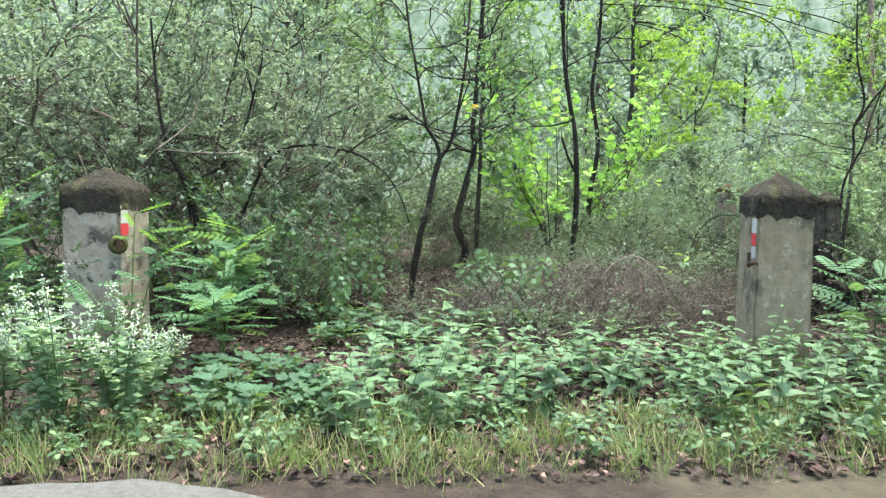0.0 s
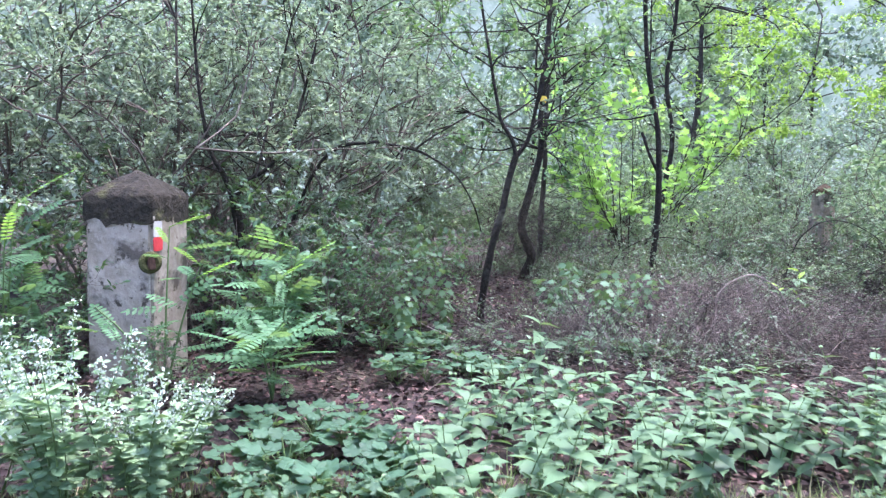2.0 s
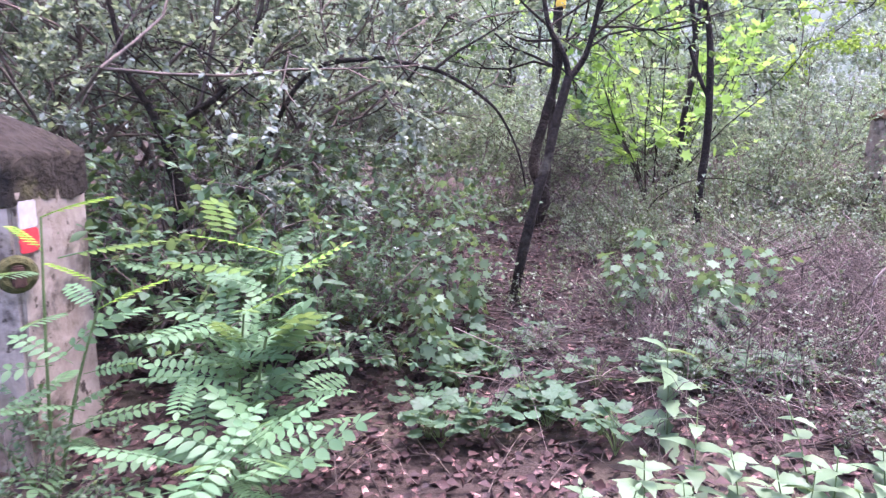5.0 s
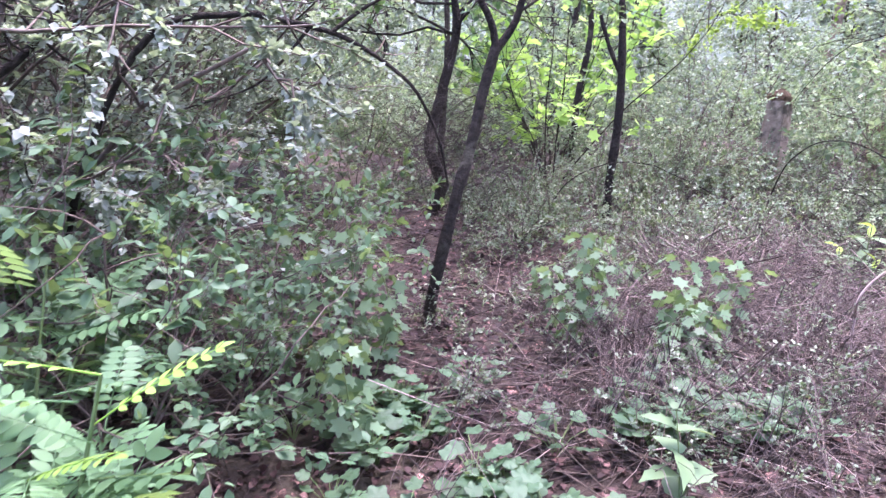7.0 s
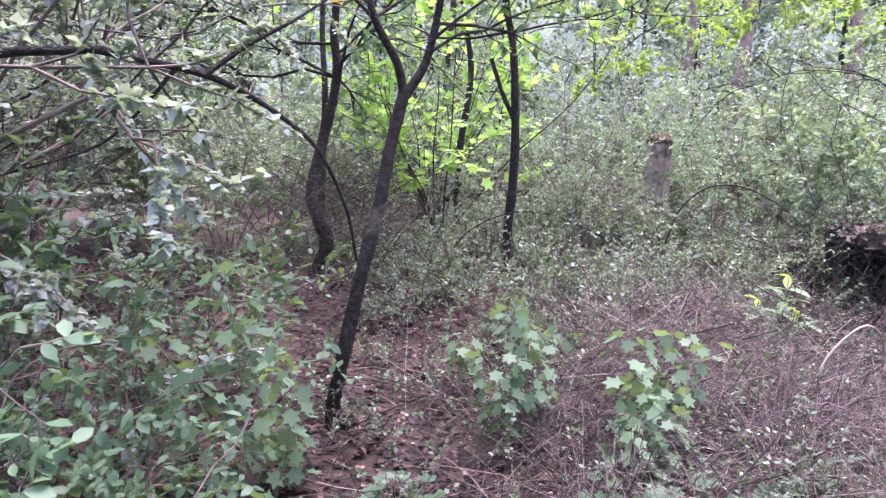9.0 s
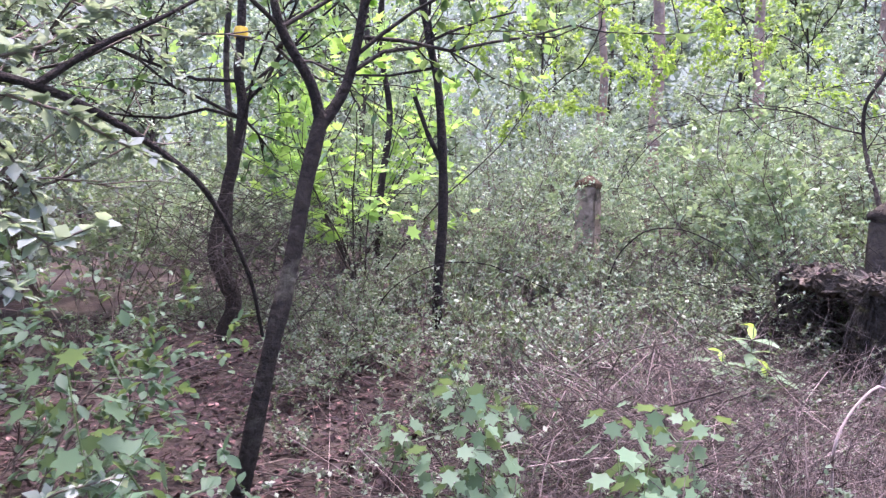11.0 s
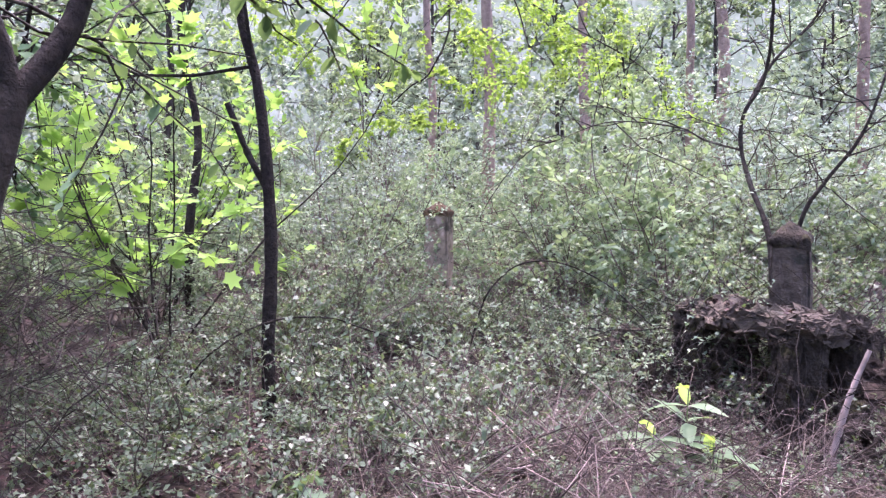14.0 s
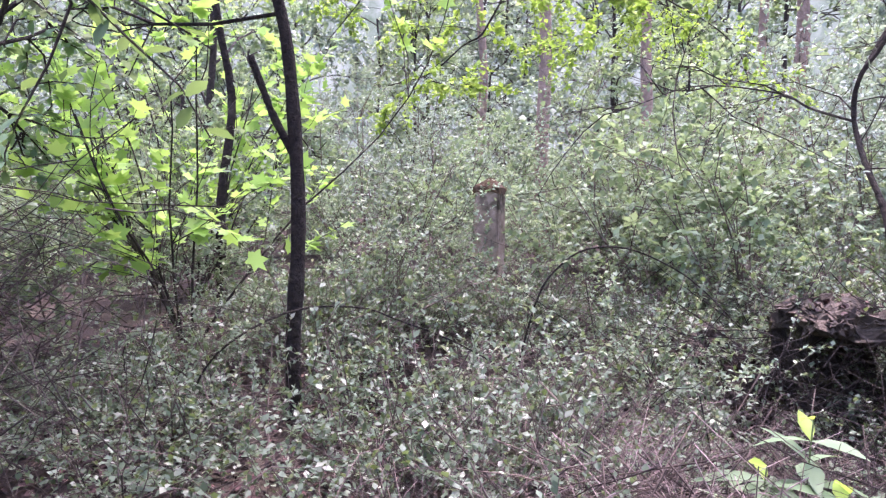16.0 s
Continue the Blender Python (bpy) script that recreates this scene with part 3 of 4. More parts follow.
def shrub(name, m, tall, wide, stems, spec, leafmat, leaf, per, shape, seed, label, category, group="", stemmat=None, r=0.012, tilt=0.5, apart=True):
    """A bush of several stems from one foot, its twigs set with leaves."""
    rng = np.random.default_rng(seed)
    g = thing(name, m, label, category, group)
    out = [[] for _ in spec]
    for _ in range(stems):
        a = rng.uniform(0, 2 * math.pi)
        foot = np.array([math.cos(a), math.sin(a), 0]) * wide * 0.15 * rng.uniform(0, 1)
        way = np.array([math.cos(a) * tilt, math.sin(a) * tilt, 1.0]) + rng.normal(size=3) * 0.15
        grown(rng, foot - np.array([0, 0, 0.05]), way, tall * rng.uniform(0.7, 1.15), r, spec, 0, out)
    for l in out[0] if apart else ():
        v, f = tubes([l], 5)
        part("stem", np_mesh("stem", v, f, stemmat or M_stem, True), g)
    v, f = tubes([l for lev in out[1 if apart else 0:] for l in lev], 3)
    tagged(part("twig_growth", np_mesh("twig_growth", v, f, stemmat or M_stem, True), g), kind="stuff")
    v, f = twig_leaves(rng, out[-1], per, leaf, shape)
    tagged(part("foliage", np_mesh("foliage", v, f, leafmat), g), kind="stuff")
    return g


# silvery thicket behind the lighter pillar
THICK = [(8, 0.13, -0.01, 7, 0.5, 0.9), (6, 0.22, 0.0, 7, 0.45, 1.0), (5, 0.25, -0.02, 0, 0, 0)]
silver = shrub("silvery_shrub", pose(-4.4, 2.6, 0), 3.6, 2.0, 9, THICK, M_silver, 0.047, 74, FAR_LEAF, 41, "tall dense shrub with small grey-green leaves", "shrub", "silvery thicket", M_stem, 0.024, 0.45)
for x, y, s, r in ((-3.3, 2.7, 1.0, 80), (-6.3, 3.2, 1.1, 140), (-3.3, 5.0, 1.2, 200), (-2.3, 4.4, 1.0, 260), (-5.0, 5.6, 1.25, 300), (-8.2, 4.4, 1.2, 20), (-2.5, 7.8, 1.15, 50), (-3.4, 8.4, 1.3, 110)):
    copy_thing(silver, pose(x, y, 0, 0, 0, r) @ Matrix.Scale(s, 4))


def thicket_tree():
    g = thing("thicket_tree", pose(-2.70, 1.62, 0), "dark forked stem standing inside the silvery thicket", "tree")
    bare_tube("trunk", [(0.02, 0, -0.08), (0.03, 0, 0.5), (0.02, 0.0, 0.9), (-0.05, 0.0, 1.30)], 0.06, 0.04, 16, 8, M_bark, g, "", 0.07, 14)
    _, a = bare_tube("limb", [(-0.05, 0.0, 1.28), (-0.14, 0.02, 1.5), (-0.28, 0.05, 1.75), (-0.4, 0.1, 2.3), (-0.5, 0.2, 3.2)], 0.032, 0.01, 18, 7, M_bark, g, "", 0.06, 15)
    _, b = bare_tube("limb", [(-0.05, 0.0, 1.28), (0.06, 0.02, 1.45), (0.30, 0.05, 1.62), (0.5, 0.1, 1.95), (0.7, 0.2, 2.8)], 0.030, 0.01, 18, 7, M_bark, g, "", 0.06, 16)
    crown(np.random.default_rng(118), g, [a, b], [(6, 0.2, 0.0, 5, 0.5, 0.9), (5, 0.25, -0.02, 0, 0, 0)], 0.9, 0.008, M_silver, 0.05, 14, FAR_LEAF, M_bark, 0.3, 10)


thicket_tree()

# arching dead limb from the thicket
def dead_limb():
    g = thing("arching_branch", pose(-1.03, 1.6, 0), "long arching dead branch out of the thicket", "branch")
    line = [(-1.5, 0.5, 0.0), (-1.25, 0.35, 1.0), (-0.85, 0.1, 1.72), (-0.43, 0, 1.84), (-0.27, 0, 1.83), (0, 0, 1.78), (0.18, 0.0, 1.70), (0.33, 0.0, 1.60), (0.44, 0.0, 1.49), (0.58, 0.1, 1.25), (0.66, 0.2, 1.0)]
    bare_tube("limb", line, 0.020, 0.006, 44, 7, M_bark, g, "", 0.05, 12)
    bare_tube("side_branch", [(0.0, 0, 1.78), (0.16, 0, 1.9), (0.33, 0, 2.0), (0.55, 0.05, 2.15)], 0.013, 0.004, 14, 6, M_bark, g)
    bare_tube("side_branch", [(-0.1, 0.0, 1.80), (-0.25, 0.02, 1.62), (-0.4, 0.05, 1.5), (-0.7, 0.1, 1.4)], 0.009, 0.004, 14, 6, M_bark, g)


dead_limb()

# undergrowth of the middle ground
UNDER = [(7, 0.14, 0.0, 6, 0.5, 0.9), (4, 0.2, 0.0, 5, 0.5, 1.0), (3, 0.2, 0.0, 0, 0, 0)]
privets = [shrub("privet_shrub", pose(2.0 + i, 9.0 + i, 0), 1.5, 1.0, 7, UNDER, (M_privet, M_far, M_privet)[i], (0.05, 0.075, 0.06)[i], 13, FAR_LEAF, 50 + i,
                 "loose light green shrub with small oval leaves", "shrub", "undergrowth shrubs", None, 0.009, 0.6) for i in range(3)]
rng = np.random.default_rng(60)
spots = []
while len(spots) < 54:
    x, y = rng.uniform(-2, 15), rng.uniform(3.2, 15)
    if y < 4.6 + 1.1 * max(0, 2.5 - x) and x < 3.3:
        continue
    if (x - 5.3) ** 2 + (y - 6.2) ** 2 < 0.7 or (x - 4.6) ** 2 + (y - 2) ** 2 < 2.2 or x + y < 6.4 or (x < 1.4 and y < 7.5):
        continue
    if math.hypot(x - 4.6, y - 4.6) < 1.0 or (y > 2.5 and abs(x - y + 0.85) < 1.15 and x < 5.9):
        continue
    if all((x - a) ** 2 + (y - b) ** 2 > 0.5 for a, b in spots):
        spots.append((x, y))
for i, (x, y) in enumerate(spots + [(3.9, 3.0), (6.6, 3.9), (6.4, 4.8)]):
    near = math.hypot(x, y - 1)
    copy_thing(privets[i % 3], pose(x, y, float(mound(x, y)), 0, 0, rng.uniform(0, 360)) @ Matrix.Scale(rng.uniform(0.55, 0.8) if near < 6.5 else rng.uniform(0.85, 1.35), 4))

LOW = [(5, 0.2, -0.02, 5, 0.55, 1.1), (4, 0.25, -0.01, 0, 0, 0)]
lows = [shrub("low_shrub", pose(1.2, 4.2 + i * 0.6, 0), 0.5, 0.8, 10, LOW, M_low, 0.028, 17, FAR_LEAF, 70 + i,
              "sparse low shrub with small pale leaves over leaf litter", "shrub", "low shrubs", M_stem, 0.004, 1.2, False) for i in range(3)]
for i in range(380):
    x, y = rng.uniform(-1.2, 7), rng.uniform(1.3, 8.0)
    bare = abs(x - (0.52 - 0.24 * (5.9 - y))) < 0.62 and y < 6.2
    gap = math.sin(x * 2.3 + 1.0) * math.sin(y * 1.9 + 0.3) + 0.5 * math.sin(x * 4.1 - y * 3.3) < -0.25
    if bare or gap or (y < 2.6 and x < 3.2 and rng.random() < 0.6) or (x < 0.4 and rng.random() < 0.75) or rng.random() < 0.2:
        continue
    copy_thing(lows[i % 3], pose(x, y, float(mound(x, y)), 0, 0, rng.uniform(0, 360)) @ Matrix.Scale(rng.uniform(0.6, 1.5), 4))

for i in range(46):
    x, y = rng.uniform(1.6, 6.5), rng.uniform(2.6, 6.6)
    if math.hypot(x - 4.6, y - 2.0) < 0.9 or (abs(x - y + 0.85) < 0.8 and x > 3.6) or math.hypot(x - 1.8, y - 1.7) < 1.2:
        continue
    copy_thing(lows[i % 3], pose(x, y, float(mound(x, y)), 0, 0, rng.uniform(0, 360)) @ Matrix.Diagonal((1.4, 1.4, rng.uniform(1.4, 2.0), 1)))
for i, (x, y, h) in enumerate(((4.75, 5.85, 1.7), (4.95, 5.6, 1.75), (5.25, 5.8, 1.7), (4.5, 5.5, 1.6), (5.65, 5.95, 1.7), (4.8, 5.1, 1.5), (5.1, 2.0, 1.7), (5.15, 2.7, 1.7), (4.95, 3.0, 1.6), (5.5, 2.2, 1.6), (4.75, 3.6, 1.8), (4.9, 1.5, 1.7), (5.3, 1.2, 1.9))):
    copy_thing(lows[i % 3], pose(x, y, float(mound(x, y)), 0, 0, i * 47) @ Matrix.Diagonal((1.3, 1.3, h, 1)))

# maple sapling, with sunlight put into its bright leaf colour
MAP = [(8, 0.1, 0.03, 6, 0.45, 0.9), (5, 0.15, 0.05, 0, 0, 0)]
maple = shrub("maple_sapling", pose(2.45, 6.9, 0.2), 2.6, 0.6, 9, MAP, M_bmaple, 0.15, 12, MAPLE, 81, "young maple with lobed leaves, sunlight painted in as bright yellow-green", "young tree", "maple saplings", M_bark2, 0.012, 0.45)
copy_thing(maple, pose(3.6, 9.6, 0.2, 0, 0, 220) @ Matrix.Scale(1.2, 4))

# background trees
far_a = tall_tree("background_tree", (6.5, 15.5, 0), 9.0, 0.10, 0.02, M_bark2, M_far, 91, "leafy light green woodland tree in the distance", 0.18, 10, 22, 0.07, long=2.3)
far_b = tall_tree("background_tree", (-3.5, 14.0, 0), 8.0, 0.09, -0.02, M_bark2, M_far2, 92, "woodland tree in the distance, its green painted bluish with haze", 0.18, 10, 22, 0.07, long=2.2)
tagged(far_a, group="background trees"), tagged(far_b, group="background trees")
k = 0
for ring, count, a0, a1, big in ((19, 4, -38, 2, 0.9), (20, 7, 4, 88, 0.62), (27, 13, -38, 90, 0.95), (31, 9, 6, 66, 1.15), (40, 15, -40, 92, 1.6)):
    for i in range(count):
        a = radians(a0 + (a1 - a0) * (i + 0.3 * (ring % 2)) / (count - 1)) + rng.normal() * 0.02
        x, y = ring * math.sin(a) + rng.normal() * 0.8, 1 + ring * math.cos(a) + rng.normal() * 0.8
        copy_thing((far_a, far_b)[k % 2], pose(x, y, 0, 0, 0, rng.uniform(0, 360)) @ Matrix.Scale(rng.uniform(0.85, 1.15) * big, 4))
        k += 1
# unseen copies behind the camera, added to enclose the place and its light
for i in range(6):
    a = radians(120 + 120 * i / 5)
    copy_thing((far_a, far_b)[i % 2], pose(20 * math.sin(a), -4 + 15 * math.cos(a), 0, 0, 0, i * 50))

# tall bright shrubs in the clearing behind the undergrowth
TALL = [(7, 0.12, 0.0, 6, 0.45, 0.9), (4, 0.2, 0.0, 5, 0.5, 1.0), (3, 0.2, 0.0, 0, 0, 0)]
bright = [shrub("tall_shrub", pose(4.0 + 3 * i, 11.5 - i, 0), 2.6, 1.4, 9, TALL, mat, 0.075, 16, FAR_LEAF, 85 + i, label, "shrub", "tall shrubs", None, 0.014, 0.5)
          for i, (mat, label) in enumerate(((M_far, "tall light green shrub in a bright clearing"), (M_far2, "tall green shrub in a clearing, painted pale and bluish with haze")))]
for i in range(26):
    a, r = radians(-4 + 92 * rng.random()), rng.uniform(10.0, 17.0)
    copy_thing(bright[i % 2], pose(r * math.sin(a), 1 + r * math.cos(a), 0, 0, 0, rng.uniform(0, 360)) @ Matrix.Scale(rng.uniform(0.7, 1.15), 4))

# unseen tall trees, added so that their high crowns shade the gateway
shade = tall_tree("canopy_tree", (9.6, -7.5, 0), 11.0, 0.17, 0.03, M_bark2, M_robinia, 97, "unseen tall tree, added so that its high crown shades the gateway", 0.17, 13, 26, 0.5, long=3.0)
tagged(shade, group="canopy trees")
for x, y, r in ((8.6, -1.6, 60), (3.2, -10.5, 200), (-4.2, -10.0, 280), (8.4, -4.6, 20)):
    copy_thing(shade, pose(x, y, 0, 0, 0, r))


def glowing_haze_backdrop():
    """A glowing backdrop sheet, with pale haze between the far trunks painted in."""
    m, nt, out = base_mat("glowing_painted_haze")
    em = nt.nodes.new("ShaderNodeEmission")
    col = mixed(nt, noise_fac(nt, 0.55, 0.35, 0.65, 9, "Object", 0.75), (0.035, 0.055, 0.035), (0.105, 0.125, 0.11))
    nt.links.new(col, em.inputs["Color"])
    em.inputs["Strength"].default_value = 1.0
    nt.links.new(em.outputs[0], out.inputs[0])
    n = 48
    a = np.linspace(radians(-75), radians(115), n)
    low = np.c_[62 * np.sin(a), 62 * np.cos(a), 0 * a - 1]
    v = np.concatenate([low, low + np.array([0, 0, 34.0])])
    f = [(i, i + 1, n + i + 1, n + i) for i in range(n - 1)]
    tagged(new("backdrop", np_mesh("backdrop", v, f, m)), "glowing backdrop painted as pale green haze of distant woodland", "backdrop", kind="structure")


glowing_haze_backdrop()

# overhanging robinia with drooping bright sprays
robin = tall_tree("overhanging_robinia", (3.5, 8.6, 0.2), 6.8, 0.06, 0.02, M_bark, M_yellowish, 95, "robinia with drooping light green leafy branches", 0.075, 15, 9, 0.55, FAR_LEAF, 2.0)
SPRAY = [(6, 0.12, -0.10, 7, 0.5, 0.9), (4, 0.2, -0.12, 0, 0, 0)]


def hanging_spray(ctrl, seed):
    """A long bare twig that droops from the crown, with leafy side twigs."""
    rng = np.random.default_rng(seed)
    base = np.array([3.5, 8.6, 0.2])
    line = smooth_line(np.array(ctrl) - base, 22)
    v, f = tubes([(line, np.linspace(0.014, 0.005, 22))], 5)
    part("hanging_branch", np_mesh("hanging_branch", v, f, M_bark, True), robin)
    out = [[], []]
    for _ in range(16):
        k = rng.integers(3, 20)
        grown(rng, line[k], rand_dir(rng, 1, 0.4)[0] + np.array([0, 0, 0.25]), rng.uniform(0.4, 0.8), 0.004, SPRAY, 0, out)
    v, f = tubes(out[0] + out[1], 3)
    tagged(part("twig_growth", np_mesh("twig_growth", v, f, M_bark, True), robin), kind="stuff")
    v, f = twig_leaves(rng, out[1], 17, 0.06, FAR_LEAF)
    tagged(part("spray", np_mesh("spray", v, f, M_yellowish), robin), kind="stuff")


hanging_spray([(3.6, 8.6, 5.4), (4.9, 6.2, 4.6), (4.72, 5.45, 3.5), (4.61, 5.61, 2.92), (4.49, 5.77, 2.78), (4.3, 6.0, 2.54), (4.02, 6.25, 2.43)], 301)
hanging_spray([(3.6, 8.6, 5.6), (5.9, 6.3, 4.6), (6.2, 5.6, 3.4), (5.9, 5.5, 2.8)], 302)
hanging_spray([(3.6, 8.6, 5.9), (7.0, 6.2, 4.6), (7.4, 5.6, 3.8), (7.3, 5.3, 3.0)], 303)
hanging_spray([(3.6, 8.6, 5.2), (5.0, 7.4, 4.4), (4.8, 7.6, 3.7), (4.4, 7.8, 3.1)], 304)
hanging_spray([(3.6, 8.6, 6.2), (7.8, 6.4, 4.2), (8.6, 5.4, 3.4), (8.5, 5.0, 2.7)], 305)

# pines
for i, (x, y, h, r) in enumerate(((11.8, 10.9, 13, 0.16), (14.2, 10.0, 14, 0.15), (15.6, 7.3, 14, 0.17), (17.5, 9.0, 13, 0.15), (18, 5.0, 14, 0.16), (13.5, 14.5, 13, 0.14))):
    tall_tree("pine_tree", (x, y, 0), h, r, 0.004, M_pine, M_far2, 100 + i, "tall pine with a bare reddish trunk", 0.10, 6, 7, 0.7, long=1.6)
tall_tree("slender_tree", (1.0, 7.4, 0.1), 5.5, 0.05, 0.02, M_bark2, M_privet, 111, "slender tree with a pale reddish trunk", 0.06, 10, 8, 0.5, OVAL4, 1.2)


def crooked_tree():
    g = thing("crooked_tree", pose(5.2, 2.55, 0.2), "crooked small tree with thin bare boughs and sparse leaves", "tree")
    _, a = bare_tube("trunk", [(-0.1, 0.0, -0.2), (0.0, 0.0, 0.6), (0.10, 0.07, 1.12), (0.24, 0.26, 1.5), (0.34, 0.38, 1.83), (0.30, 0.34, 2.1), (0.32, 0.18, 2.4), (0.1, 0.05, 3.0), (0.1, 0.1, 4.2)], 0.027, 0.010, 34, 7, M_bark2, g, "", 0.06, 113)
    _, b = bare_tube("limb", [(-0.1, -0.02, 0.3), (-0.2, -0.25, 1.2), (-0.22, -0.42, 1.5), (-0.2, -0.62, 1.78), (-0.2, -0.75, 2.13), (0.0, -0.9, 2.9)], 0.018, 0.007, 22, 7, M_bark2, g, "", 0.05, 114)
    _, c = bare_tube("bough", [(0.34, 0.38, 1.80), (0.05, 0.56, 1.88), (-0.06, 0.74, 1.99), (-0.32, 1.21, 2.06), (-0.55, 1.60, 1.92)], 0.011, 0.003, 24, 6, M_bark2, g, "", 0.06, 115)
    _, d = bare_tube("bough", [(0.30, 0.34, 2.1), (0.5, 0.2, 2.5), (0.7, -0.1, 2.9), (0.8, -0.3, 3.5)], 0.018, 0.006, 18, 6, M_bark2, g, "", 0.06, 116)
    crown(np.random.default_rng(117), g, [a, b, c, d], [(6, 0.25, -0.02, 5, 0.5, 0.9), (5, 0.25, -0.05, 0, 0, 0)], 0.85, 0.006, M_privet, 0.042, 8, OVAL4, M_bark2, 0.35, 12)


crooked_tree()

# ---- plants of the gateway, leaf litter and brushwood ----
def scatter_litter():
    rng = np.random.default_rng(120)
    n = 60000
    x, y = rng.uniform(-4, 7, n), rng.uniform(-3.1, 8, n)
    keep = rng.random(n) < np.clip(1.15 - 0.09 * np.hypot(x - 0.2, y - 1.0), 0.15, 1)
    x, y = x[keep], y[keep]
    n = len(x)
    p = np.c_[x, y, mound(x, y) + rng.uniform(0.005, 0.035, n)]
    up = unit(rng.normal(size=(n, 3)) * 0.35 + np.array([0, 0, 1]))
    v, f = leaves(p, rand_dir(rng, n, 0.2), up, rng.uniform(0.03, 0.075, n), DEAD)
    tagged(new("leaf_litter", np_mesh("leaf_litter", v, f, M_litter)), "thick layer of brown and reddish fallen leaves on soil", "leaf litter", kind="stuff")


def twig_tangle(name, count, place, label, seed, long=(0.3, 1.3), r=(0.001, 0.0035), flat=0.35, mat=None):
    """Thin dry twigs thrown over one another."""
    rng = np.random.default_rng(seed)
    lines = []
    for _ in range(count):
        x, y, z = place(rng)
        a = rng.uniform(0, 2 * math.pi)
        d = unit(np.array([math.cos(a), math.sin(a), rng.normal() * flat]))
        bend = rand_dir(rng, 1)[0] * rng.uniform(0.05, 0.3)
        s = np.linspace(-0.5, 0.5, 5)[:, None]
        ln = rng.uniform(*long)
        pts = np.array([x, y, z]) + ln * (s * d + bend * (0.25 - s * s)) + rng.normal(size=(5, 3)) * 0.012
        pts[:, 2] = np.maximum(pts[:, 2], mound(pts[:, 0], pts[:, 1]) + 0.01)
        lines.append((pts, np.linspace(1, 0.5, 5) * rng.uniform(*r)))
    v, f = tubes(lines, 3)
    ob = new(name, np_mesh(name, v, f, mat or M_twig, True))
    return tagged(ob, label, "brushwood", kind="stuff")


def on_pile(rng):
    u, w = rng.normal(size=2)
    x, y = 1.95 + 0.95 * u + 0.25 * w, 1.85 + 0.85 * w + 0.2 * u
    h = 0.42 * math.exp(-((x - 2.0) / 1.5) ** 2 - ((y - 1.9) / 1.3) ** 2) * (1 + 0.6 * math.sin(3.1 * x + 1.2) * math.sin(2.7 * y))
    return x, y, mound(x, y) + rng.uniform(0.0, 1.0) * h + 0.02


def tuft_pile(count, per, label, seed):
    """Tufts of thin dead stalks, each leaning and drooping its own way."""
    rng = np.random.default_rng(seed)
    lines = []
    for _ in range(count):
        x, y, _ = on_pile(rng)
        if math.hypot(x - 2.75, y - 2.0) < 0.55:
            continue
        a = rng.normal(-0.7, 1.0)
        tall = rng.uniform(0.25, 0.62)
        for _ in range(per):
            b = a + rng.normal() * 0.35
            reach = rng.uniform(0.25, 0.9) * tall * 1.7
            foot = np.array([x, y, 0]) + rng.normal(size=3) * np.array([0.09, 0.09, 0])
            foot[2] = mound(foot[0], foot[1])
            out = np.array([math.cos(b), math.sin(b), 0])
            top = tall * rng.uniform(0.5, 1.15)
            pts = smooth_line([foot, foot + out * reach * 0.35 + np.array([0, 0, top * 0.8]), foot + out * reach * 0.75 + np.array([0, 0, top * 0.9]), foot + out * reach * 1.25 + np.array([0, 0, top * rng.uniform(0.1, 0.7)])], 7)
            lines.append((pts + rng.normal(size=(7, 3)) * 0.01, np.linspace(1, 0.4, 7) * rng.uniform(0.001, 0.0026)))
    v, f = tubes(lines, 3)
    tagged(new("dry_stalks", np_mesh("dry_stalks", v, f, M_stalk, True)), label, "dead stalks", kind="stuff")


def on_floor(rng):
    x, y = rng.uniform(-2, 6.0), rng.uniform(-0.4, 7.0)
    return x, y, mound(x, y) + rng.uniform(0.01, 0.12)


def by_slab(rng):
    x, y = 4.3 + 0.45 * rng.normal(), 2.3 + 0.85 * rng.normal()
    return x, y, mound(x, y) + rng.uniform(0.05, 0.85)


scatter_litter()
twig_tangle("pale_brushwood", 460, on_pile, "pale dry stalks lying over the brushwood", 126, (0.4, 1.4), (0.0015, 0.0035), 0.5, M_pale)
tuft_pile(190, 14, "matted dry pinkish grey stalks of last year's weeds", 127)
twig_tangle("brushwood_pile", 3000, on_pile, "wide tangled pile of dry grey-brown brushwood", 121, (0.3, 1.3), (0.001, 0.0045), 0.5)
twig_tangle("fallen_twigs", 2200, on_floor, "thin fallen twigs strewn over the leaf litter", 122, (0.2, 0.9), (0.0015, 0.005), 0.15)
def round_trunks(rng):
    x, y = 0.42 + 0.30 * rng.normal(), 4.6 + 0.6 * rng.normal()
    return x, y, 1.0 + 0.25 * rng.normal()


twig_tangle("dead_twig_tangle", 420, round_trunks, "grey-brown tangle of dead twigs round the bent tree", 125, (0.3, 1.0), (0.0012, 0.004), 0.7, M_bark2)
rng = np.random.default_rng(128)
for i in range(44):
    x, y, _ = on_pile(rng)
    copy_thing(lows[i % 3], pose(x, y, float(mound(x, y)), 0, 0, rng.uniform(0, 360)) @ Matrix.Scale(rng.uniform(0.7, 1.15), 4))
